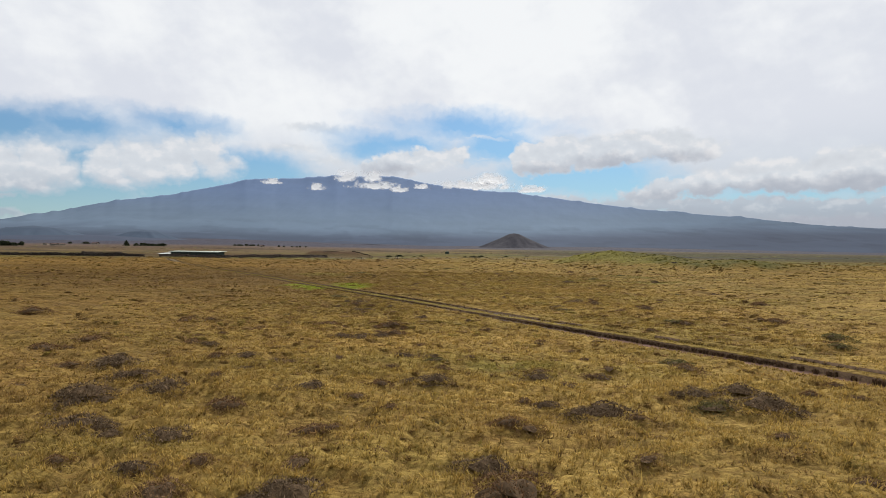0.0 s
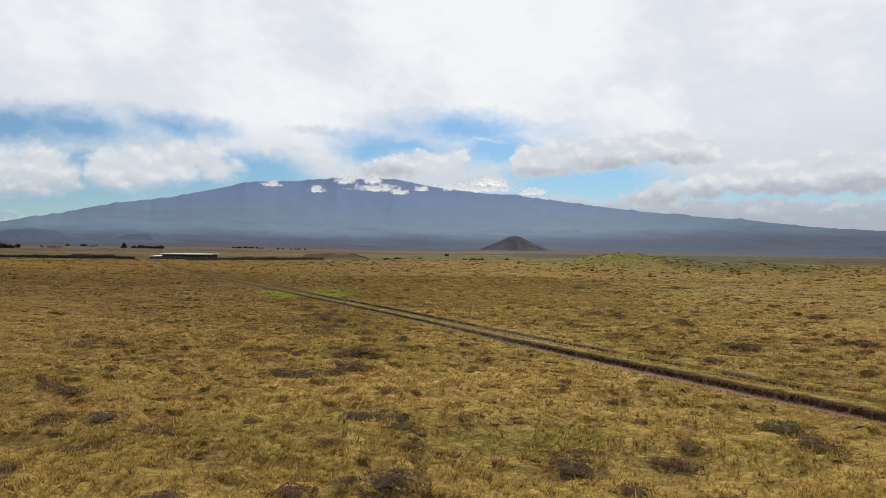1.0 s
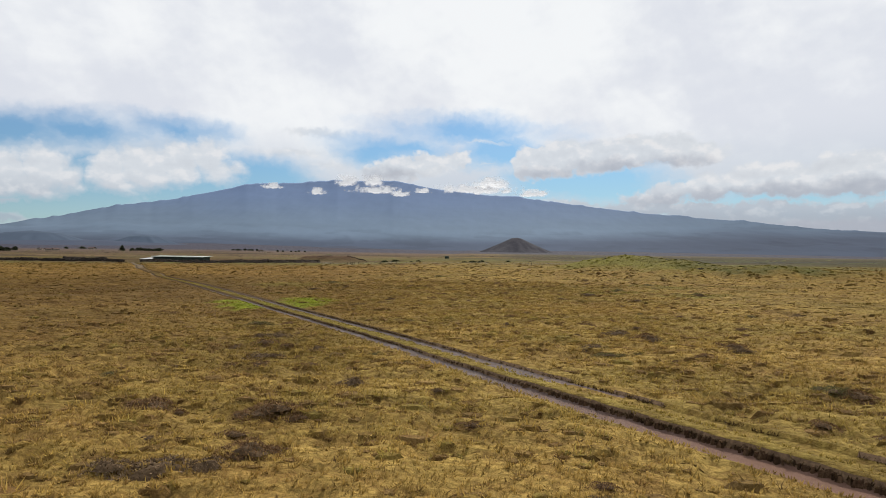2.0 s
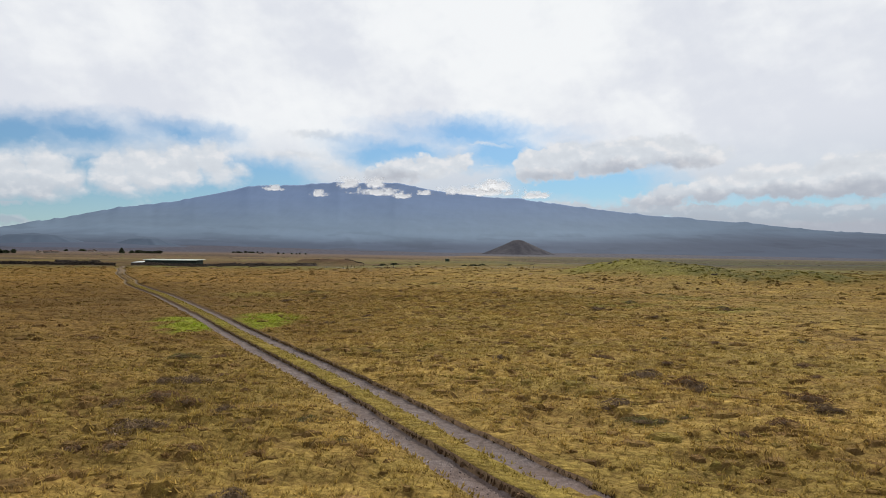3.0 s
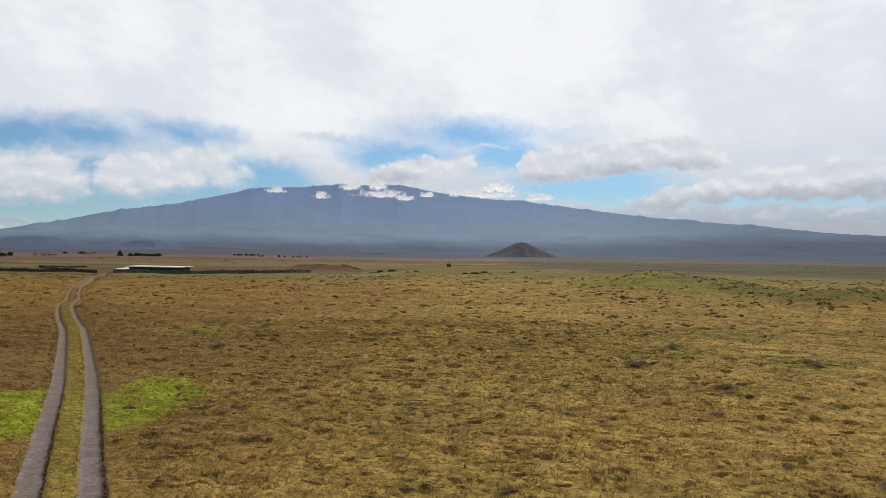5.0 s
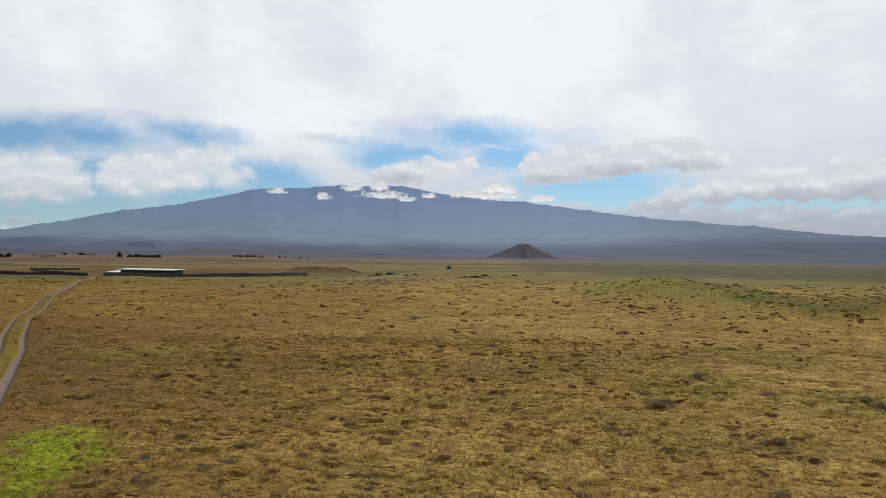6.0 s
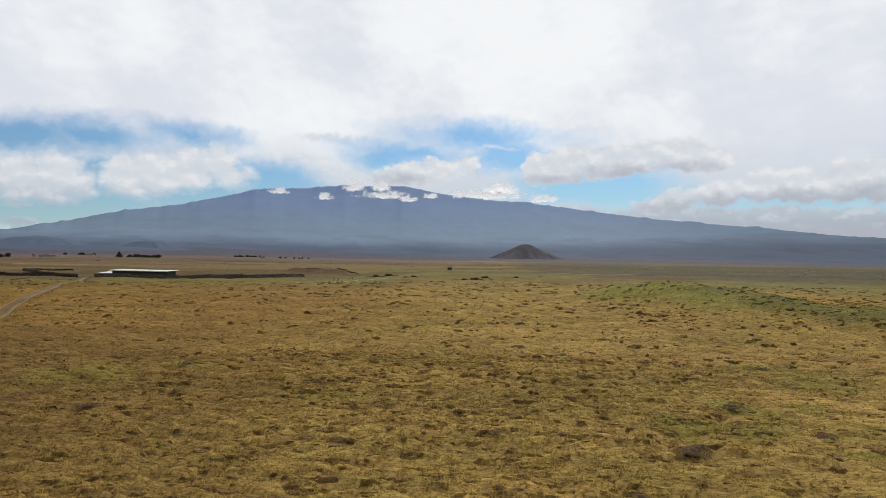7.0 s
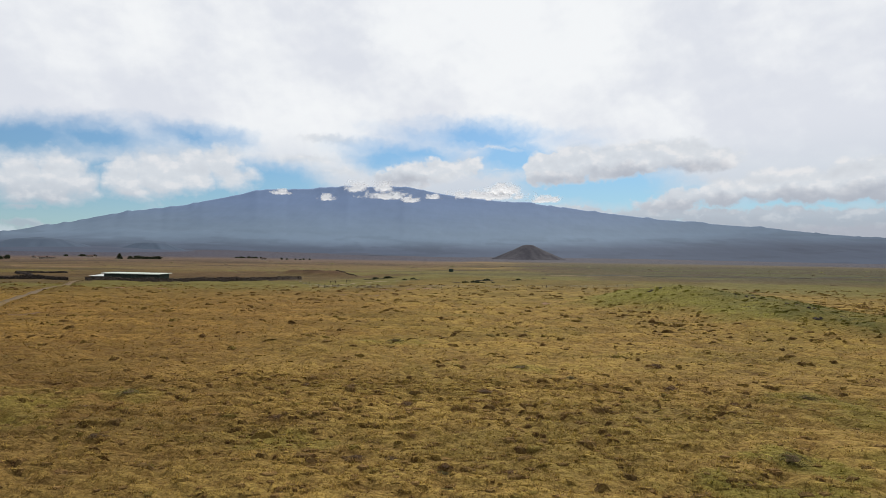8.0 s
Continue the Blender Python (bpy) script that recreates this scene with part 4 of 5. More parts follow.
build_wall(out_from_end([(-112, 325), (-100, 330), (-90, 344)]), "lava_wall", "dark dry-stone wall of lava rock behind the yard", 1.5, 1.6, 0.8, 14)


def rock_shape(seed):
    v, f = rocks([1.0], np.zeros((1, 3)), 0.6, seed)
    return mesh_of("rock", v, f, [LAVA])


ROCK_SHAPES = [rock_shape(50 + k) for k in range(6)]


def build_outcrop(x, y, length, turn, count, size, seed, label):
    """Lava rocks breaking through the turf along a ledge."""
    r = np.random.default_rng(seed)
    u = r.uniform(-0.5, 0.5, count) * length
    w = r.normal(0, 0.5, count) * (0.5 + size)
    a = radians(turn)
    px, py = x + u * math.cos(a) - w * math.sin(a), y + u * math.sin(a) + w * math.cos(a)
    s = size * r.uniform(0.45, 1.2, count)
    outcrop = tagged(new("lava_outcrop"), label, "rock", group="lava outcrops")
    for k in range(count):
        part("rock", ROCK_SHAPES[(seed + k) % 6], outcrop).matrix_basis = pose(px[k], py[k], float(land(px[k], py[k])) + s[k] * 0.25, r.normal(0, 14), r.normal(0, 14), r.uniform(0, 360)) @ Matrix.Diagonal((s[k], s[k], s[k], 1))


OUTCROP = "dark lava rocks breaking through the grass of the mound"
for k, row in enumerate([(44, 205.5, 7, 15, 26, 0.42), (39.0, 203.5, 3, 40, 8, 0.4), (47.5, 201, 4, -50, 16, 0.3), (51.0, 190, 9, -70, 26, 0.36), (52.3, 182, 9, -82, 26, 0.36),
                         (53.6, 172, 7, -85, 24, 0.42), (53.5, 163.5, 4, 5, 12, 0.4), (58.5, 157, 6, 12, 16, 0.36), (66, 157, 8, 8, 22, 0.42), (74, 159, 7, -12, 18, 0.4), (47, 176, 6, 20, 10, 0.3)]):
    build_outcrop(*row, 300 + k, OUTCROP)
for k, row in enumerate([(-2, 322, 14, 5, 60, 0.55), (4, 352, 8, 0, 24, 0.6), (-49, 385, 18, 10, 60, 0.7), (-31, 362, 12, 0, 22, 0.5), (18, 360, 8, 0, 12, 0.5), (-100, 447, 24, -25, 26, 0.6), (-78, 432, 18, -35, 26, 0.7)]):
    build_outcrop(*row, 330 + k, "heap of dark lava rocks overgrown with green scrub")


def build_bush(x, y, radius, count, seed, mat, label):
    """A low bush of many small leaf clumps."""
    r = np.random.default_rng(seed)
    d = r.normal(0, 1, (count, 3))
    d /= np.linalg.norm(d, axis=1)[:, None]
    c = d * (radius * r.uniform(0.35, 1.0, count) ** 0.5)[:, None] * np.array([1.3, 1.0, 0.75])
    c[:, 2] = np.abs(c[:, 2])
    t = r.normal(0, 1, (count, 3, 3)) * radius * 0.16
    v = (c[:, None] + t).reshape(-1, 3)
    v[:, 2] = np.maximum(v[:, 2], -0.05)
    bush = empty_at("bush", x, y)
    part("foliage", mesh_of("foliage", v, np.arange(count * 3).reshape(-1, 3), [mat]), bush)
    bm = bmesh.new()
    for k in range(5):
        a = k * 1.26
        bmesh.ops.create_cone(bm, cap_ends=True, segments=5, radius1=radius * 0.05, radius2=radius * 0.02, depth=radius * 0.9,
                              matrix=pose(math.cos(a) * radius * 0.25, math.sin(a) * radius * 0.25, radius * 0.35, 25 * math.sin(a), -25 * math.cos(a), 0))
    part("stems", from_bm("stems", bm, BARK), bush)
    return tagged(bush, label, "bush")


for k, (x, y, s) in enumerate([(-4, 321, 1.2), (0, 323, 1.6), (3, 320, 1.0), (4.5, 353, 1.5), (-46, 386, 2.0), (-52, 384, 1.6), (-30, 363, 1.3), (-34, 361, 1.0), (19, 361, 1.2), (7, 324, 0.8)]):
    build_bush(x, y, s, 260, 400 + k, LEAF, "dark green bush among lava rocks")


def build_tree(x, y, height, width, seed, conical, label):
    r = np.random.default_rng(seed)
    tree = empty_at("tree", x, y, 0, 0.2)
    bm = bmesh.new()
    bmesh.ops.create_cone(bm, cap_ends=True, segments=8, radius1=height * 0.03, radius2=height * 0.008, depth=height * 0.8, matrix=pose(0, 0, height * 0.4))
    for k in range(7):
        a, z = k * 2.4, height * (0.25 + 0.07 * k)
        reach = width * 0.42 * (1 - 0.09 * k)
        bmesh.ops.create_cone(bm, cap_ends=True, segments=5, radius1=height * 0.011, radius2=height * 0.004, depth=reach,
                              matrix=Matrix.Translation((math.cos(a) * reach * 0.42, math.sin(a) * reach * 0.42, z + reach * 0.2)) @ Vector((math.cos(a), math.sin(a), 0.45)).to_track_quat("Z", "Y").to_matrix().to_4x4())
    part("trunk", from_bm("trunk", bm, BARK), tree)
    n = 900
    h = r.uniform(0.12, 1.0, n)
    wide = (1.05 - h) if conical else np.sqrt(np.clip(1 - ((h - 0.4) / 0.62) ** 2, 0.02, 1))
    a = r.uniform(0, 2 * np.pi, n)
    lump = 0.4 + 0.95 * vnoise(np.cos(a) * 2 + h * 5, np.sin(a) * 2 + seed, seed)
    rad = width * 0.5 * wide * lump * np.sqrt(r.uniform(0.15, 1, n))
    c = np.stack([np.cos(a) * rad, np.sin(a) * rad, h * height], -1)
    t = r.normal(0, 1, (n, 3, 3)) * width * 0.055
    part("crown", mesh_of("crown", (c[:, None] + t).reshape(-1, 3), np.arange(n * 3).reshape(-1, 3), [LEAF]), tree)
    return tagged(tree, label, "tree", group="far trees")


def far_place(azimuth, distance):
    return 4.8 + distance * math.sin(radians(azimuth)), 71.7 + distance * math.cos(radians(azimuth))


FAR_GROVES = [(-31.0, -28.5, 7, 1265, 6.6, 10.5), (-40.7, -38.8, 4, 1208, 8.0, 13.0), (-22.6, -20.2, 7, 1525, 4.8, 7.5), (-18.7, -15.9, 6, 1415, 4.6, 5.5), (-35.5, -33.2, 3, 1570, 4.5, 11.0)]
grove = np.random.default_rng(500)
build_tree(*far_place(-31.6, 1250), 10.0, 13.0, 500, True, "dark conical far tree on the plain")
for low, high, count, dist, h, w in FAR_GROVES:
    for k in range(count):
        az = low + (high - low) * (k + grove.uniform(0.1, 0.9)) / count
        build_tree(*far_place(az, dist + grove.uniform(-15, 15)), h * grove.uniform(0.55, 0.95), w * grove.uniform(0.65, 1.3), int(grove.integers(510, 900)), False, "dark rounded far tree on the plain")


def build_house(azimuth, distance, length, seed, roof):
    x, y = far_place(azimuth, distance)
    house = tagged(empty_at("house", x, y, 20 + seed * 31), "small far farmhouse with dull tan walls", "house")
    bm = bmesh.new()
    box(bm, (0, 0, 1.4), (length, 7, 2.8))
    part("wall", from_bm("wall", bm, PALE_DUST), house)
    bm = bmesh.new()
    for s in (-1, 1):
        bmesh.ops.create_cube(bm, size=1.0, matrix=Matrix.LocRotScale((0, s * 2.0, 3.5), Euler((-s * 0.42, 0, 0)), (length + 0.8, 4.6, 0.16)))
    part("roof", from_bm("roof", bm, roof), house)
    pane = bmesh.new()
    box(pane, (0, -3.52, 1.5), (1.2, 0.06, 1.1))
    pane_mesh = from_bm("window", pane, SHED_WALL)
    for k in range(3):
        part("window", pane_mesh, house).location = (-length * 0.32 + k * length * 0.32, 0, 0)


for row in [(-36.9, 1240, 9, 1, RED_ROOF), (-36.4, 1260, 14, 2, RED_ROOF), (-37.4, 1280, 9, 3, RED_ROOF), (-20.2, 1350, 10, 4, RED_ROOF), (-33.6, 1500, 14, 5, RED_ROOF)]:
    build_house(*row)


def build_tank():
    tank = tagged(empty_at("water_tank", -22.5, 540), "dark green water tank on the far plain", "tank")
    bm = bmesh.new()
    bmesh.ops.create_cone(bm, cap_ends=True, segments=24, radius1=1.7, radius2=1.7, depth=2.2, matrix=pose(0, 0, 1.1))
    for z0 in (0.5, 1.1, 1.7):
        bmesh.ops.create_cone(bm, cap_ends=True, segments=24, radius1=1.76, radius2=1.76, depth=0.12, matrix=pose(0, 0, z0))
    part("body", from_bm("body", bm, GREEN_TANK), tank)
    bm = bmesh.new()
    bmesh.ops.create_cone(bm, cap_ends=True, segments=24, radius1=1.85, radius2=0.3, depth=0.5, matrix=pose(0, 0, 2.45))
    part("lid", from_bm("lid", bm, GREEN_TANK), tank)


build_tank()


def build_fence_pair(x, y, gap, height, turn, brace):
    """Two strainer posts with a brace, part of an old wire fence."""
    pair = tagged(empty_at("fence_brace", x, y, turn), "two dark weathered wooden fence posts with a brace rail", "fence post", group="fence posts")
    bm = bmesh.new()
    bmesh.ops.create_cone(bm, cap_ends=True, segments=8, radius1=0.13, radius2=0.11, depth=height + 0.3, matrix=pose(0, 0, height / 2 - 0.15))
    me = from_bm("post", bm, POST_WOOD)
    for s in (-0.5, 0.5):
        part("post", me, pair).matrix_basis = pose(s * gap, 0, 0, 3 * s, 4 * s, 0)
    if brace:
        bm = bmesh.new()
        box(bm, (0, 0, height * 0.66), (gap, 0.1, 0.1))
        part("brace_rail", from_bm("brace_rail", bm, POST_WOOD), pair)


for row in [(-51.3, 279, 1.9, 1.5, 20, True), (-47.1, 281, 1.8, 1.6, 25, True), (-31.6, 270, 2.2, 1.5, 20, False), (24.7, 291, 1.7, 1.2, 30, False), (-60.3, 330, 2.0, 1.5, 10, True), (-70, 326, 1.2, 1.4, 10, False), (-56, 340, 1.6, 1.4, 0, True)]:
    build_fence_pair(*row)


def build_fence(line, spacing, height, seed, label):
    r = np.random.default_rng(seed)
    fence = tagged(new("wire_fence"), label, "fence")
    bm = bmesh.new()
    bmesh.ops.create_cone(bm, cap_ends=True, segments=6, radius1=0.06, radius2=0.05, depth=height + 0.3, matrix=pose(0, 0, height / 2 - 0.15))
    me = from_bm("post", bm, POST_WOOD)
    p = rounded(line, spacing)
    z = land(p[:, 0], p[:, 1])
    for q, h in zip(p, z):
        part("post", me, fence).matrix_basis = pose(q[0], q[1], h, r.normal(0, 3), r.normal(0, 3), r.uniform(0, 360))
    for k in range(3):
        bm = bmesh.new()
        level = height * (0.35 + 0.28 * k)
        for (a, az), (b, bz) in zip(zip(p[:-1], z[:-1]), zip(p[1:], z[1:])):
            u, w = Vector((a[0], a[1], az + level)), Vector((b[0], b[1], bz + level))
            bmesh.ops.create_cone(bm, segments=4, radius1=0.012, radius2=0.012, depth=(w - u).length, matrix=Matrix.Translation((u + w) / 2) @ (w - u).to_track_quat("Z", "Y").to_matrix().to_4x4())
        part("wire", from_bm("wire", bm, WIRE), fence)


build_fence([(-83, 352), (-60, 300), (-47, 281), (-31, 270), (-5, 282), (24, 292), (60, 312)], 5.0, 1.15, 41, "old wire fence on thin wooden posts across the pasture")


def build_strip(name, line, width, mat, label, category, lift=0.03, step=2.0, ragged=0.5, seed=1):
    """A ribbon of ground laid on the land, with a ragged edge."""
    p = rounded(line, step)
    way = np.gradient(p, axis=0)
    way /= np.linalg.norm(way, axis=1)[:, None]
    side = np.stack([way[:, 1], -way[:, 0]], -1)
    s = np.arange(len(p))
    across = np.array([-0.5, -0.2, 0.2, 0.5])
    w = width * (1 + ragged * (fbm(s[:, None] / 3.0, across[None] * 3 + seed, 3, seed) - 0.5))
    w = w * np.clip(np.minimum(s, len(p) - 1 - s) / 3.0, 0.05, 1)[:, None]
    x, y = p[:, :1] + side[:, :1] * across * w, p[:, 1:] + side[:, 1:] * across * w
    hump = np.array([0, 1, 1, 0]) * lift
    z = land(x, y) + tussocks(x, y) * 0.8 + hump + lift * 0.5
    me = mesh_of(name, np.stack([x, y, z], -1).reshape(-1, 3), grid_faces(len(p), 4), [mat], None, True)
    tagged(new(name, me), label, category, kind="structure")


build_strip("far_road", [(60, 462), (104, 474), (158, 473), (230, 505), (300, 548), (420, 640)], 5, ASPHALT, "narrow asphalt road across the far plain", "road", 0.35, 4, 0.05, 2)
build_strip("road_verge", [(40, 452), (104, 466)], 1.6, WORN_PATH, "worn dusty verge beside the far road", "verge", 0.3, 4, 0.4, 3)
build_strip("bare_earth", [(-34, 231.6), (-27, 230), (-20, 228)], 3.0, EARTH, "strip of bare dark earth in the grass", "earth", 0.05, 1.5, 0.9, 4)
build_strip("bare_earth", [(15.6, 209), (18, 210.6), (21, 212)], 2.2, EARTH, "strip of bare dark earth in the grass", "earth", 0.05, 0.8, 0.9, 5)
build_strip("bare_earth", [(-73.2, 162.4), (-69.4, 164.8), (-67.6, 169)], 1.5, BANK, "strip of bare dark earth in the grass", "earth", 0.05, 1.5, 0.9, 6)
build_strip("bare_earth", [(-30, 262), (-20, 263), (-8, 268)], 2.5, EARTH, "strip of bare dark earth in the grass", "earth", 0.05, 1.5, 0.9, 7)
build_strip("bare_earth", [(-130, 262), (-115, 258), (-95, 259)], 3.5, EARTH, "strip of bare dark earth in the grass", "earth", 0.05, 1.5, 0.9, 8)
build_strip("bare_earth", [(-425, 607), (-388, 592), (-345, 598)], 15, EARTH, "wide strip of bare brown earth on the far plain", "earth", 0.2, 4, 0.9, 9)
build_strip("footpath", [(-75, 300), (-58, 290), (-52, 300), (-52, 318), (-45, 335), (-30, 345)], 2.4, WORN_PATH, "worn earth path past the fence posts", "path", 0.04, 1.5, 0.6, 10)

# ---- dwarf shrubs ----
LITTER = material("dark_twig_litter", two_tone((0.056, 0.037, 0.021), (0.100, 0.066, 0.038), 6.0, 0.5, 0.05), 1.0)


def shrub_mesh(name, seed, mat, twigs=1050, n_r=6, n_a=14):
    """A low clump one metre in radius: a dark litter heart bristling with dry twigs, loose at its rim."""
    r = np.random.default_rng(seed)

    def lobe(a):
        return 1 + 0.9 * (vnoise(np.cos(a) * 1.7 + seed, np.sin(a) * 1.7 + 7, seed) - 0.5)

    def top(q, x, y):
        return np.clip(1 - q ** 2.0, 0, 1) * (0.20 + 0.36 * vnoise(x * 2.3 + seed, y * 2.3, seed + 2))
    rad, ang = np.meshgrid(np.linspace(0.02, 0.52, n_r), np.linspace(0, 2 * np.pi, n_a + 1), indexing="ij")
    x, y = rad * np.cos(ang) * lobe(ang), rad * np.sin(ang) * lobe(ang)
    z = top(rad, x, y) * 0.8 - 0.7 * rad ** 3 - 0.03
    v1, f1 = np.stack([x, y, z], -1).reshape(-1, 3), grid_faces(n_r, n_a + 1)
    f1 = np.r_[f1[:, [0, 1, 2]], f1[:, [0, 2, 3]]][:, ::-1]
    a = r.uniform(0, 2 * np.pi, twigs)
    q = np.where(r.uniform(0, 1, twigs) < 0.86, np.sqrt(r.uniform(0, 1.0, twigs)), r.uniform(0.9, 1.35, twigs))
    bx, by = q * np.cos(a) * lobe(a), q * np.sin(a) * lobe(a)
    bz = top(q, bx, by) - 0.05
    lean = np.stack([bx * 0.5, by * 0.5, np.full(twigs, 0.30)], -1) + r.normal(0, 0.6, (twigs, 3))
    lean[:, 2] = np.abs(lean[:, 2]) + 0.1
    lean /= np.linalg.norm(lean, axis=1)[:, None]
    length = r.uniform(0.06, 0.17, twigs)
    base = np.stack([bx, by, bz], -1)
    wide = np.cross(lean, r.normal(0, 1, (twigs, 3)))
    wide /= np.linalg.norm(wide, axis=1)[:, None]
    wide *= r.uniform(0.010, 0.022, twigs)[:, None] * (1.0 if twigs > 300 else 3.0)
    v2 = np.stack([base - wide, base + wide, base + lean * length[:, None]], 1).reshape(-1, 3)
    f2 = np.arange(twigs * 3).reshape(-1, 3) + len(v1)
    return np.r_[v1, v2], np.r_[f1, f2], mat, np.r_[np.zeros(len(f1), int), np.ones(len(f2), int)]


SHRUB_KINDS = [shrub_mesh("shrub", 600 + k, m) for k, m in enumerate((TWIG, TWIG, RUST_TWIG, TWIG, OLIVE_TWIG, RUST_TWIG))]
SHRUB_LABELS = ["low grey-brown dwarf shrub in the dry grass", "low grey-brown dwarf shrub in the dry grass", "low rust-brown dwarf shrub in the dry grass", "low grey-brown dwarf shrub in the dry grass", "low dull olive dwarf shrub in the dry grass", "low rust-brown dwarf shrub in the dry grass"]
SHRUB_DATA = [mesh_of("shrub", v, f, [LITTER, m], None, False, s) for v, f, m, s in SHRUB_KINDS]

shrubs = []  # x, y, radius, kind
grey_by_the_start = [(-3.6, 13.3, 0.82), (-7.4, 14.2, 0.52), (0.5, 14.9, 0.63), (-7.7, 16.6, 0.72), (6.4, 16.7, 0.23), (-10.8, 17.5, 0.99), (-1.4, 17.5, 0.15), (4.1, 19.8, 0.88), (-12.3, 20.3, 1.15), (2.4, 20.5, 0.54), (9.3, 20.9, 0.9), (-10.4, 21.7, 0.85), (-6.5, 21.9, 0.44), (-5.4, 22.2, 0.6), (7.8, 22.4, 0.73), (9.3, 22.8, 0.65), (-12.4, 23.3, 0.82), (-1.3, 23.5, 0.72), (2.6, 24.9, 0.59), (-8.9, 25, 0.58), (-14.4, 25.7, 1.69), (1.8, 26.4, 0.31), (-9.7, 27.4, 0.56)]
grey_by_the_track = [(-1.7, 28.3, 0.56), (-2.4, 28.3, 0.75), (-12.7, 30.5, 0.56), (-5.9, 34.1, 1.22), (-7.5, 37.1, 0.46), (-8.5, 48.7, 0.91), (-6.5, 50.5, 0.41), (7, 52.6, 0.59), (14.2, 52.9, 0.62), (-10.9, 54.8, 0.43), (-10.1, 55.2, 1.08), (10.8, 55.4, 0.64)]
grey_past_the_track = [(9.5, 58.1, 0.75), (27.9, 73.8, 0.99), (2.4, 77.3, 0.53), (7.2, 78.9, 0.58), (-0.7, 78.9, 0.42), (1.4, 79.6, 0.35), (-1, 80.4, 0.44), (13.2, 80.5, 0.39), (-11, 81.4, 0.56), (29.3, 82.9, 2.11), (-7.4, 83, 0.57), (23.9, 88.2, 0.73), (5.3, 90.7, 0.4), (13.4, 91.9, 0.43), (14, 93.5, 1.43), (27, 94, 1.27), (14.8, 94.4, 0.69), (-19.3, 98.9, 0.92), (28.5, 100.9, 0.88), (-1.7, 101.4, 0.5), (-16.2, 103.1, 0.62), (41.3, 121, 1.76)]
rusty_by_the_start = [(-6.1, 13, 0.62), (0.9, 13.6, 0.8), (8.5, 14.5, 0.58), (1.4, 14.5, 0.37), (-9.3, 14.6, 0.38), (-6.1, 14.7, 0.48), (-3.9, 15.1, 0.47), (4.2, 15.7, 0.35), (-2.2, 15.8, 0.34), (-11.1, 16, 0.31), (7.6, 16.1, 0.34), (8.2, 17.6, 0.37), (-4.3, 17.7, 0.63), (1.6, 18.1, 0.39), (4.9, 19.2, 0.38), (-2.4, 19.8, 0.35), (-7.7, 20, 0.75), (-3.7, 21, 0.41), (12.9, 22.2, 0.41), (11.5, 22.6, 0.45), (-3.2, 22.9, 0.56), (5.4, 23.3, 0.42), (-9.4, 23.5, 0.44), (3.6, 23.9, 0.53), (13.4, 24.3, 0.44), (-16, 24.9, 0.52)]
rusty_before_the_track = [(-5.2, 25.5, 0.27), (2.8, 25.7, 0.53), (4.8, 25.7, 0.57), (-3.2, 25.9, 0.36), (-1.2, 25.9, 0.47), (-7.5, 26.4, 0.4), (4.6, 26.7, 0.29), (5.7, 26.8, 0.4), (8.9, 27, 0.55), (-11, 27.3, 0.65), (-5.7, 27.6, 0.37), (-4.6, 27.9, 0.17), (5, 28.6, 0.37), (7.3, 28.7, 0.26), (-9.4, 28.8, 0.2), (4.4, 29, 0.45), (-20.1, 29.4, 1.11), (-13.7, 31.1, 0.6), (-19, 31.1, 0.71), (-2.5, 31.2, 0.33), (1.9, 31.4, 0.2), (5, 31.7, 0.4), (-14.4, 33.3, 0.46), (3.7, 33.9, 0.35)]
rusty_by_the_track = [(-10.7, 34.6, 0.4), (2.5, 35.3, 0.2), (-4.2, 35.3, 0.73), (-5.5, 37.3, 0.46), (-12.7, 37.6, 0.64), (1, 38.3, 0.39), (-5, 39, 1.05), (-8.7, 39.6, 0.9), (-18.1, 39.7, 1.36), (-9.3, 40.1, 0.66), (-16.9, 40.3, 0.59), (13.5, 40.7, 0.56), (14.3, 43, 0.73), (-30.7, 43.2, 1.19), (20.9, 45, 1.11), (-5.7, 46.4, 0.38), (-7.9, 46.4, 0.48), (-9.1, 46.4, 0.47), (10.1, 49.6, 0.39), (11.8, 50.5, 0.58), (-8.4, 51.6, 0.51), (-10.9, 51.7, 0.43)]
rusty_behind_the_track = [(-9.6, 52.2, 0.81), (14.8, 54.6, 0.8), (15.2, 55.4, 0.37), (10.6, 56.2, 0.81), (26, 58.6, 1.19), (17.1, 58.7, 0.42), (-11.3, 61.5, 0.74), (11.6, 62, 0.58), (18.2, 62, 0.78), (8.7, 63.8, 0.75), (5.1, 65.1, 0.55), (11, 66.7, 0.59), (3.7, 68.2, 0.6), (-22.5, 68.4, 1), (16.8, 69.8, 0.56), (17.4, 73.7, 0.49), (17.7, 78.4, 0.57), (4.1, 80.6, 0.29), (19.1, 80.6, 0.57), (-4.4, 82.4, 0.48), (0.4, 84.5, 0.42), (-3.6, 84.5, 0.43)]
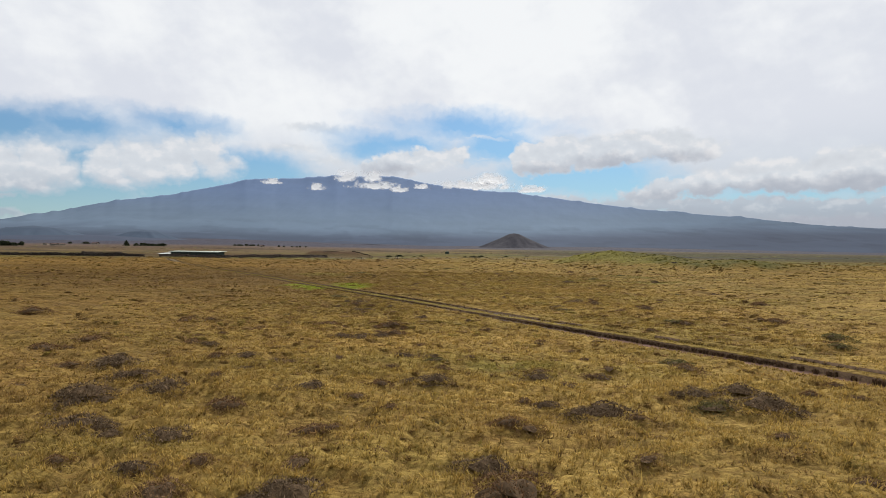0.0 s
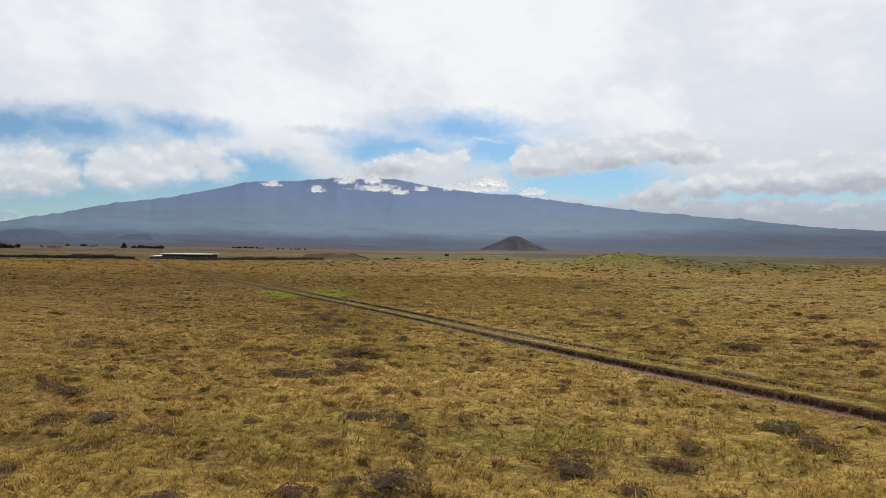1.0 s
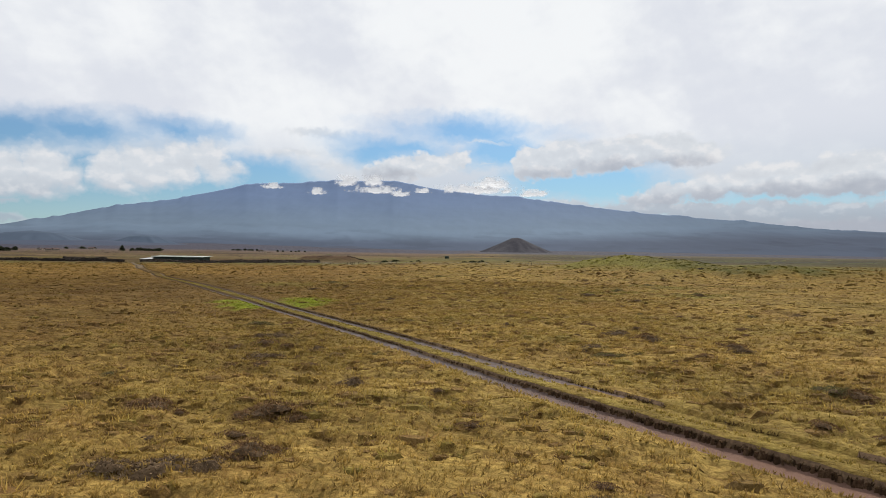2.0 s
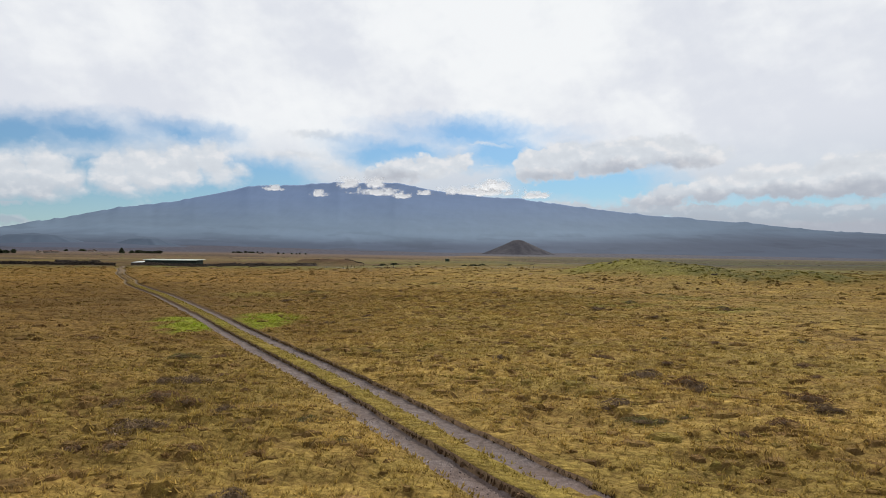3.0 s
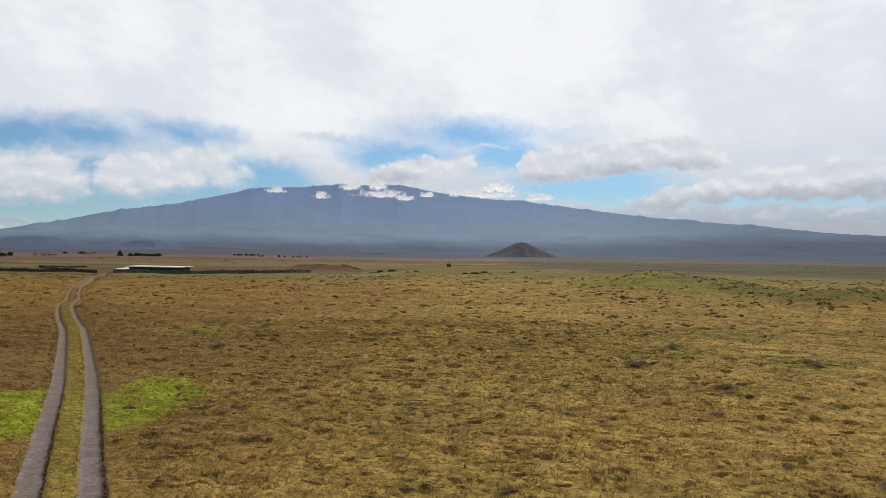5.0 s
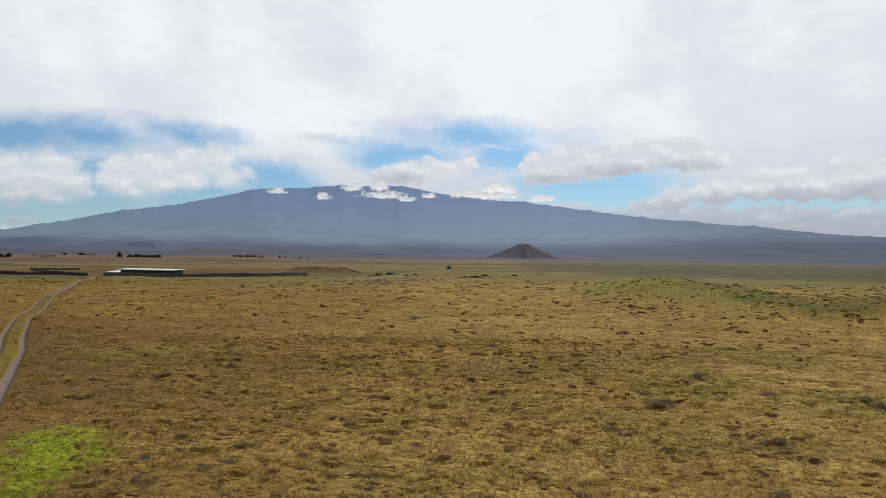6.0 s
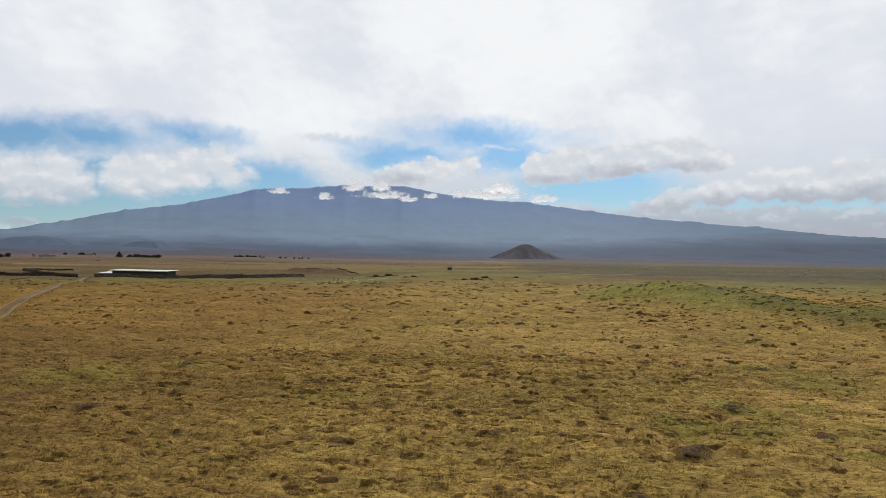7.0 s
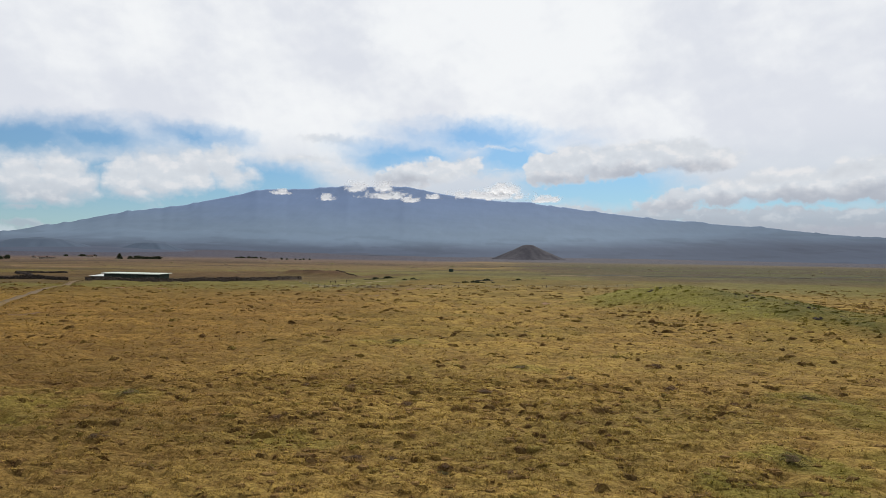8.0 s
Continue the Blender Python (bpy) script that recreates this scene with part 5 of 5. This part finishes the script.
rusty_past_the_track = [(17.7, 85.6, 0.57), (-1.9, 85.8, 0.44), (5.6, 88.1, 0.47), (13.8, 88.3, 0.26), (-3.2, 88.4, 0.38), (-13.3, 89.2, 0.36), (-2.8, 90.5, 0.27), (17.7, 91.3, 0.44), (-7.4, 92.7, 0.44), (-3.1, 94.1, 0.82), (22.3, 97.6, 1.09), (5.7, 100.1, 0.53), (-19.8, 102.1, 0.43), (3, 106.3, 0.45), (11.6, 106.8, 0.59), (-8, 108.1, 0.53), (-22.1, 108.5, 0.75), (5.3, 109.7, 0.77), (22.1, 109.7, 0.58), (-0.7, 113, 0.77), (21.7, 115.4, 0.86), (4.6, 116.5, 1.23), (-5.4, 116.5, 0.51), (20.5, 118.9, 0.55), (36, 124.2, 1.41), (28.6, 127.2, 1.66), (19.9, 128.7, 1.35), (30.5, 134.7, 1.55)]
olive_all = [(-8.7, 13.3, 0.21), (7.7, 21.1, 0.79), (-1.5, 27.3, 0.46), (9.1, 28.8, 0.82), (18.9, 33.7, 0.62), (20.5, 36.9, 0.94), (13.8, 43.4, 0.66), (-1.9, 47.5, 0.3), (-3.7, 49.9, 0.61), (7.3, 50.4, 0.53), (8.9, 51.1, 0.37), (-13.2, 61.3, 1.36), (-7.2, 81.1, 0.53), (27.4, 95.8, 1.88), (19.6, 103.1, 2.13), (-20.2, 112.8, 1.1), (27.3, 117, 1.39), (7.6, 126.5, 1.01), (-5.9, 142.8, 2.63)]
pick = np.random.default_rng(77)
for rows, kinds in ((grey_by_the_start + grey_by_the_track + grey_past_the_track, (0, 1, 3)), (rusty_by_the_start + rusty_before_the_track + rusty_by_the_track + rusty_behind_the_track + rusty_past_the_track, (2, 5)), (olive_all, (4,))):
    for x, y, s in rows:
        k = kinds[int(pick.integers(0, len(kinds)))]
        s = min(s, 0.95) * (1.05 if y < 60 else 0.8)
        shrubs.append((x, y, s, k))
        for _ in range(2 if s > 0.5 else 1):
            a, far = pick.uniform(0, 2 * math.pi), s * pick.uniform(0.6, 1.0)
            shrubs.append((x + math.cos(a) * far * 1.2, y + math.sin(a) * far * 0.6, s * pick.uniform(0.35, 0.6), k))
tries = 15000
tx, ty = pick.uniform(-95, 110, tries), pick.uniform(8, 185, tries)
patch = fbm(tx / 9, ty / 7, 4, 151) + 0.12 * smooth(-ty, -45, -20) + 0.04
keep = (pick.uniform(0, 1, tries) < smooth(patch, 0.48, 0.72) * 0.36) & (np.abs(off_track(tx, ty)) > 2.4) & (mound_height(tx, ty) < 1.0)
inside = np.abs(tx) < 14 + 0.8 * np.maximum(ty, 0)
keep &= inside
for x, y, s, k in zip(tx[keep], ty[keep], np.exp(pick.normal(-1.35, 0.36, tries))[keep], pick.integers(0, 6, tries)[keep]):
    shrubs.append((x, y, min(s, 0.6), int(k)))
shrubs = [s for s in shrubs if abs(float(off_track(np.array([s[0]]), np.array([s[1]]))[0])) > 1.5 + s[2] * 0.6]
# the largest near the flight line stand as things of their own, the rest are one undergrowth
order = sorted(range(len(shrubs)), key=lambda i: -shrubs[i][2] / (6 + 0.5 * max(0, abs(shrubs[i][0]) - 12) + 0.04 * abs(shrubs[i][1] - 60)))
single, rest = set(order[:290]), order[290:]
for i in order[:290]:
    x, y, s, k = shrubs[i]
    ob = new("dwarf_shrub", SHRUB_DATA[k])
    turn = pick.uniform(0, 360)
    ob.matrix_world = pose(x, y, float(surface(np.array([x]), np.array([y]))[0]) - 0.02, 0, 0, turn) @ Matrix.Diagonal((s * pick.uniform(0.9, 1.3), s * pick.uniform(0.7, 1.0), s * pick.uniform(0.75, 1.05), 1))
    tagged(ob, SHRUB_LABELS[k], "shrub", group="dwarf shrubs on the plain")


def build_undergrowth():
    vs, fs, ms, at = [], [], [], 0
    slots = {0: 0, 1: 0, 2: 1, 3: 0, 4: 2, 5: 1}
    thin = [shrub_mesh("shrub", 700 + k, None, 85, 2, 5) for k in range(6)]
    for i in rest:
        x, y, s, k = shrubs[i]
        v, f, _, heart = thin[k]
        f, heart = f[heart > 0], heart[heart > 0]
        a = pick.uniform(0, 2 * math.pi)
        ca, sa = math.cos(a), math.sin(a)
        w = np.stack([(v[:, 0] * ca - v[:, 1] * sa) * s, (v[:, 0] * sa + v[:, 1] * ca) * s, v[:, 2] * s * 0.95], -1)
        w += np.array([x, y, 0.0])
        vs.append(w), fs.append(f + at), ms.append(np.where(heart > 0, slots[k], 3))
        at += len(w)
    v = np.concatenate(vs)
    counts = [len(w) for w in vs]
    spots = np.array([(shrubs[i][0], shrubs[i][1]) for i in rest])
    v[:, 2] += np.repeat(surface(spots[:, 0], spots[:, 1]), counts) - 0.02
    me = mesh_of("undergrowth", v, np.concatenate(fs), [TWIG, RUST_TWIG, OLIVE_TWIG, LITTER], None, False, np.concatenate(ms))
    tagged(new("undergrowth", me), "scattered small brown and olive dwarf shrubs in dry grass", "shrubs", kind="stuff")


build_undergrowth()

# ---- grass ----


def blades(x, y, z, tint, per, height, width, seed, lean_out=0.55):
    """Tufts of single-triangle blades at the places given."""
    r = np.random.default_rng(seed)
    n = len(x) * per
    rep = lambda a: np.repeat(np.asarray(a), per, axis=0)
    h = rep(height) * r.uniform(0.55, 1.25, n)
    a = r.uniform(0, 2 * np.pi, n)
    out = r.uniform(0.2, lean_out + 0.6, n)
    lean = np.stack([np.cos(a) * out + 0.15, np.sin(a) * out - 0.10, np.ones(n)], -1)
    lean /= np.linalg.norm(lean, axis=1)[:, None] * 0.8
    base = np.stack([rep(x), rep(y), rep(z) - 0.03], -1)
    base[:, :2] += lean[:, :2] * rep(width)[:, None] * 1.6
    b = a + np.pi / 2 + r.normal(0, 0.5, n)
    wide = np.stack([np.cos(b), np.sin(b), np.zeros(n)], -1) * (rep(width) * r.uniform(0.6, 1.3, n))[:, None]
    tip = base + lean * h[:, None]
    v = np.stack([base - wide, base + wide, tip], 1).reshape(-1, 3)
    # Root painted darker and tip lighter, as shade below a lit rim.
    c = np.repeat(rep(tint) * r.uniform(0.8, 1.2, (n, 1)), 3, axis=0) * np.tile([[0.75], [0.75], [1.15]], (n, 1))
    return v, np.arange(n * 3).reshape(-1, 3), c


def tussock_blades(x, y, z, radius, tint, per, width, seed, long=(0.35, 0.8), upright=0.9, root=None):
    """Domed tussocks: blades rooted over a small disc, leaning outwards and over."""
    r = np.random.default_rng(seed)
    n = len(x) * per
    rep = lambda a: np.repeat(np.asarray(a), per, axis=0)
    a, q = r.uniform(0, 2 * np.pi, n), np.sqrt(r.uniform(0, 1, n))
    rad = rep(radius)
    stretch = rep(r.uniform(0.8, 1.7, len(x)))
    bx, by = np.cos(a) * q * rad * stretch, np.sin(a) * q * rad
    dome = rad * 0.40 * (1 - q ** 4)
    base = np.stack([rep(x) + bx, rep(y) + by, rep(z) + dome - 0.04], -1)
    lean = np.stack([np.cos(a) * q * 0.9, np.sin(a) * q * 0.9, np.full(n, upright)], -1) + r.normal(0, 0.28, (n, 3))
    lean[:, 2] = np.abs(lean[:, 2])
    lean /= np.linalg.norm(lean, axis=1)[:, None]
    wide = np.cross(lean, r.normal(0, 1, (n, 3)))
    wide /= np.linalg.norm(wide, axis=1)[:, None]
    wide *= (rep(width) * r.uniform(0.6, 1.3, n))[:, None]
    tip = base + lean * (rad * r.uniform(*long, n))[:, None]
    v = np.stack([base - wide, base + wide, tip], 1).reshape(-1, 3)
    c = rep(tint) * r.uniform(0.75, 1.25, (n, 1))
    # Shade painted in at the root, a lit rim at the tip.
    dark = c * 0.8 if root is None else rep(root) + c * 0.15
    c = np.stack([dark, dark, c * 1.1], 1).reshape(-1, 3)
    return v, np.arange(n * 3).reshape(-1, 3), c


def build_grass():
    r = np.random.default_rng(91)
    # dense where the camera passes low, thinner and coarser outwards
    n0, n1, n2 = 17000, 80000, 36000
    y0, x0 = r.uniform(8, 27, n0), r.uniform(-15, 19, n0)
    y1 = 9 + 141 * (1 - np.sqrt(1 - 0.96 * r.uniform(0, 1, n1))) ** 0.82
    x1 = r.uniform(-1, 1, n1) * (11 + 18 * r.uniform(0, 1, n1)) + 1
    y2 = 45 + 165 * np.sqrt(r.uniform(0, 1, n2))
    x2 = r.uniform(-0.78, 0.8, n2) * (y2 - 10)
    for name, x, y, per, tall, wide in (("grass", np.r_[x0, x1], np.r_[y0, y1], 5, 0.115, 0.024), ("far_grass", x2, y2, 4, 0.15, 0.05)):
        keep = (np.abs(off_track(x, y)) > 1.45) & (r.uniform(0, 1, len(x)) < 0.3 + 0.8 * hummock_noise(x, y))
        x, y = x[keep], y[keep]
        h = tall * r.uniform(0.6, 1.4, len(x))
        old = (r.uniform(0, 1, (len(x), 1)) < 0.10) * r.uniform(0.3, 0.9, (len(x), 1))
        tint = grass_colour(x, y) * r.uniform(0.88, 1.25, (len(x), 1)) * (1 - old) + np.array([0.125, 0.074, 0.036]) * old
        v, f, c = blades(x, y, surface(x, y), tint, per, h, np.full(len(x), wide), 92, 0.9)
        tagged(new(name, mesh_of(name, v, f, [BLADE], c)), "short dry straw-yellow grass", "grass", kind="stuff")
    n = 9000
    y = r.uniform(9, 122, n)
    x = r.uniform(-1, 1, n) * (12 + 20 * r.uniform(0, 1, n)) + 1
    keep = (np.abs(off_track(x, y)) > 1.9) & (r.uniform(0, 1, n) < hummock_noise(x, y))
    x, y = x[keep], y[keep]
    rad = np.exp(r.normal(-1.7, 0.35, len(x)))
    k = (r.uniform(0, 1, len(x)) < 0.35)[:, None] * r.uniform(0.2, 0.9, (len(x), 1))
    tint = grass_colour(x, y) * 1.15 * (1 - k) + np.array([0.16, 0.088, 0.036]) * k
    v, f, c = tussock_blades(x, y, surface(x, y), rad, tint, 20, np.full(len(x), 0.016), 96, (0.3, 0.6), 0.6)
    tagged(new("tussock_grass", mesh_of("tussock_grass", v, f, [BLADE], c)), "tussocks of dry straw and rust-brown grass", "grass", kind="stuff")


build_grass()


def cushions(x, y, z, radius, low_tint, top_tint, seed, tall=(0.3, 0.6)):
    """Small ragged hummocks, wider than deep, grassy on top, with shade painted dark into the foot."""
    r = np.random.default_rng(seed)
    n, seg = len(x), 6
    a = np.arange(seg) * 2 * np.pi / seg
    rim = r.uniform(0.65, 1.3, (n, 1, seg)) * r.uniform(0.82, 1.18, (n, 2, seg)) * np.array([1.6, 0.72])[None, :, None]
    rad = np.asarray(radius)[:, None, None]
    px = np.cos(a)[None, None] * rim * rad * r.uniform(0.8, 1.5, (n, 1, 1))
    py = np.sin(a)[None, None] * rim * rad * 0.85
    high = rad * r.uniform(*tall, (n, 1, 1))
    pz = high * np.array([-0.6, 0.75])[None, :, None] * r.uniform(0.55, 1.3, (n, 2, seg)) - np.array([0.16, 0.0])[None, :, None]
    rings = np.stack([px + np.asarray(x)[:, None, None], py + np.asarray(y)[:, None, None], pz + np.asarray(z)[:, None, None]], -1).reshape(n, 2 * seg, 3)
    v = np.concatenate([rings, np.stack([x, y, np.asarray(z) + high[:, 0, 0] * 0.85], -1)[:, None]], 1)
    i = np.arange(seg)
    j = (i + 1) % seg
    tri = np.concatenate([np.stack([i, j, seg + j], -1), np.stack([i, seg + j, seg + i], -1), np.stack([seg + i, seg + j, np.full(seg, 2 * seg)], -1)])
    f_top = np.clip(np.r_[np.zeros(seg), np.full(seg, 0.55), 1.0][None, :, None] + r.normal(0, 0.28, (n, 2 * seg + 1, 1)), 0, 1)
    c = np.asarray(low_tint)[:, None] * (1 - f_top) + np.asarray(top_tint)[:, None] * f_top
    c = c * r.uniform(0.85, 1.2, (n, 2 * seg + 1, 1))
    f = tri[None] + (np.arange(n) * (2 * seg + 1))[:, None, None]
    return v.reshape(-1, 3), f.reshape(-1, 3), c.reshape(-1, 3)


def build_hummocks():
    """The small grassy hummocks of the plain, with shade painted dark on their fronts."""
    r = np.random.default_rng(191)
    n1, n2, n3 = 17000, 15000, 2400
    y1 = r.uniform(9, 122, n1)
    x1 = r.uniform(-1, 1, n1) * (12 + 20 * r.uniform(0, 1, n1)) + 1
    y2 = 40 + 260 * r.uniform(0, 1, n2) ** 0.8
    x2 = r.uniform(-0.8, 0.85, n2) * (y2 + 5)
    x3, y3 = r.uniform(26, 112, n3), r.uniform(148, 226, n3)

    def clusters(x, y, spread=0.34):
        """Three lumps for each of a third of the places, side by side."""
        n = len(x) // 3
        i = np.repeat(np.arange(n), 3)
        return x[i] + r.normal(0, spread, 3 * n), y[i] + r.normal(0, 0.13, 3 * n)
    (x1, y1), (x2, y2) = clusters(x1, y1), clusters(x2, y2)
    for name, x, y, per, wide, grow in (("hummocks", x1, y1, 13, 0.019, 1.0), ("far_hummocks", np.r_[x2, x3], np.r_[y2, y3], 2, 0.05, 1.1)):
        patch = fbm(x / 7, y / 5, 4, 171)
        on_mound = smooth(mound_height(x, y), 0.5, 1.6)
        keep = (np.abs(off_track(x, y)) > 2.0) & (r.uniform(0, 1, len(x)) < (0.62 + 0.38 * smooth(patch + 0.25 * on_mound, 0.40, 0.62)) * (1 - 0.75 * on_mound * smooth(49 - x, -2, 4)))
        if grow > 1:
            keep &= ~((np.abs(x - 1) < 24) & (y < 118))
        x, y, on_mound = x[keep], y[keep], on_mound[keep][:, None]
        n = len(x)
        rad = np.minimum(np.exp(r.normal(-1.80, 0.42, n)), 0.40) * grow * (1 + 0.7 * smooth(y, 110, 260)) * (0.55 + 0.45 * smooth(y, 18, 36))
        kind = r.uniform(0, 1, (n, 1)) + 0.5 * (fbm(x / 11, y / 9, 3, 193)[:, None] - 0.5)
        straw = grass_colour(x, y) * 0.5 + np.array([0.165, 0.112, 0.028])
        brown = straw * 0.40 + np.array([0.080, 0.045, 0.022]) * r.uniform(0.7, 1.5, (n, 1))
        green = straw * 0.5 + np.array([0.080, 0.072, 0.016]) * r.uniform(0.8, 1.2, (n, 1))
        top = np.where(kind < 0.45, straw, np.where(kind < 0.90, brown, green))
        mossy = grass_colour(x, y) * r.uniform(0.8, 1.3, (n, 1))
        top = top * (1 - on_mound) + mossy * on_mound
        # Shaded fronts painted into the low tint, deepest in the middle distance.
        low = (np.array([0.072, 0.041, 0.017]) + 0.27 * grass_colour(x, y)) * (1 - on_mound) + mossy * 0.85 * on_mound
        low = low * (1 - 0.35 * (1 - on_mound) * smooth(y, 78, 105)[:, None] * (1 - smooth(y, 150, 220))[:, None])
        z = surface(x, y)
        v, f, c = tussock_blades(x, y, z, rad, top * 1.3, per, np.full(n, wide), 196, (0.4, 0.9) if grow == 1 else (0.35, 0.75), 0.7)
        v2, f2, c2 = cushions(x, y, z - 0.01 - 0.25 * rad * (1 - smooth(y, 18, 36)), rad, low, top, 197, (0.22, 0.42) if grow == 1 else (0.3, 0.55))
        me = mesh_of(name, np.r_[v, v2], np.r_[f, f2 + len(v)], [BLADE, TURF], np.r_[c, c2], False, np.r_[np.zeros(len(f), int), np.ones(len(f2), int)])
        tagged(new(name, me), "low hummocks of dry grass with shade painted dark brown on their fronts", "grass", kind="stuff")


build_hummocks()


def build_far_scrub():
    """Dark and olive scrub scattered in drifts over the far plain."""
    r = np.random.default_rng(291)
    n = 6500
    y = 260 + 900 * r.uniform(0, 1, n) ** 1.5
    x = r.uniform(-0.85, 0.85, n) * y
    drift = fbm(x / 60, y / 22, 4, 293)
    keep = r.uniform(0, 1, n) < smooth(drift, 0.50, 0.66)
    x, y = x[keep], y[keep]
    rad = np.exp(r.normal(-0.75, 0.5, len(x))) * (1 + smooth(y, 300, 900))
    tint = np.where(r.uniform(0, 1, (len(x), 1)) < 0.5, np.array([[0.070, 0.052, 0.030]]), np.array([[0.080, 0.082, 0.030]])) * r.uniform(0.7, 1.6, (len(x), 1))
    v, f, c = cushions(x, y, land(x, y), rad, tint * 1.0, tint * 1.5, 294, (0.15, 0.4))
    tagged(new("far_scrub", mesh_of("far_scrub", v, f, [TURF], c, True)), "drifts of dark and olive scrub on the far plain", "scrub", kind="stuff")


build_far_scrub()


def build_track_fringe():
    """Grass on the middle strip, and the dark ragged fringe that overhangs the ruts' right banks."""
    r = np.random.default_rng(93)
    line = rounded(TRACK, 0.3)
    line = line[(line[:, 1] > 8) & (line[:, 1] < 180)]
    way = np.gradient(line, axis=0)
    way /= np.linalg.norm(way, axis=1)[:, None]
    side = np.stack([way[:, 1], -way[:, 0]], -1)
    s = np.arange(len(line)) * 0.3
    shift = (fbm(s / 14, s * 0, 2, 105) - 0.5) * 0.3

    def scatter(count, low, high):
        i = r.integers(0, len(line), count)
        d = r.uniform(low, high, count) + shift[i]
        p = line[i] + side[i] * d[:, None] + way[i] * r.uniform(-0.15, 0.15, count)[:, None]
        return p[:, 0], p[:, 1]
    x, y = scatter(7000, -0.46, 0.46)
    x3, y3 = scatter(3600, -1.85, -1.36)
    x4, y4 = scatter(3600, 1.36, 1.85)
    raised = np.r_[0.14 * (1 - smooth(y, 38, 54)), 0 * y3, 0.1 * (1 - smooth(y4, 38, 54))]
    x, y = np.r_[x, x3, x4], np.r_[y, y3, y4]
    v, f, c = blades(x, y, land(x, y) + 0.05 + raised, grass_colour(x, y) * 1.1, 4, np.full(len(x), 0.09), np.full(len(x), 0.025), 94)
    tagged(new("verge_grass", mesh_of("verge_grass", v, f, [BLADE], c)), "short green and straw grass between and beside the ruts", "grass", kind="stuff")
    xc, yc = scatter(5200, -0.58, -0.44)
    low_y = yc < 40 + r.uniform(0, 1, len(yc)) ** 2 * 20
    xc, yc = xc[low_y], yc[low_y]
    soil = np.array([0.078, 0.048, 0.028]) * r.uniform(0.7, 1.5, (len(xc), 1))
    v, f, c = cushions(xc, yc, land(xc, yc) + 0.10 * (1 - smooth(yc, 38, 54)) - 0.02 + r.normal(0, 0.025, len(xc)), r.uniform(0.025, 0.060, len(xc)) * (1 - 0.4 * smooth(yc, 38, 54)), soil, soil * 1.6, 98, (0.7, 1.5))
    tagged(new("bank_clods", mesh_of("bank_clods", v, f, [TURF], c)), "dark clods and roots in the rut bank", "soil", kind="stuff")
    p1, p2 = scatter(7000, -1.3, -0.55), scatter(7000, 0.52, 1.25)
    px, py = np.r_[p1[0], p2[0]], np.r_[p1[1], p2[1]]
    near = (py > 40) & (py < 66 + 24 * r.uniform(0, 1, len(py)))
    px, py = px[near], py[near]
    stone = np.array([0.180, 0.155, 0.155]) * r.uniform(0.6, 1.6, (len(px), 1))
    v, f, c = cushions(px, py, land(px, py) - 0.105 + 0.06 * (1 - smooth(py, 38, 54)), r.uniform(0.008, 0.020, len(px)), stone, stone, 99, (0.3, 0.6))
    tagged(new("track_stones", mesh_of("track_stones", v, f, [TURF], c)), "small grey cinder stones lying in the ruts", "stones", kind="stuff")
    xa, ya = scatter(4200, -0.56, -0.40)
    xb, yb = scatter(5200, 1.28, 1.45)
    some = (yb > 44) | (vnoise(yb / 1.5, yb * 0, 113) > 0.45)
    xb, yb = xb[some], yb[some]
    x, y = np.r_[xa, xb], np.r_[ya, yb]
    dark = np.array([0.080, 0.054, 0.028]) * r.uniform(0.7, 1.4, (len(x), 1))
    v, f, c = blades(x, y, land(x, y) - 0.02 + 0.10 * (1 - smooth(y, 38, 54)), dark, 4, np.full(len(x), 0.12), np.full(len(x), 0.03), 95, 0.8)
    tagged(new("bank_fringe", mesh_of("bank_fringe", v, f, [BLADE], c)), "dark ragged roots and dead grass along the rut banks", "grass", kind="stuff")


build_track_fringe()
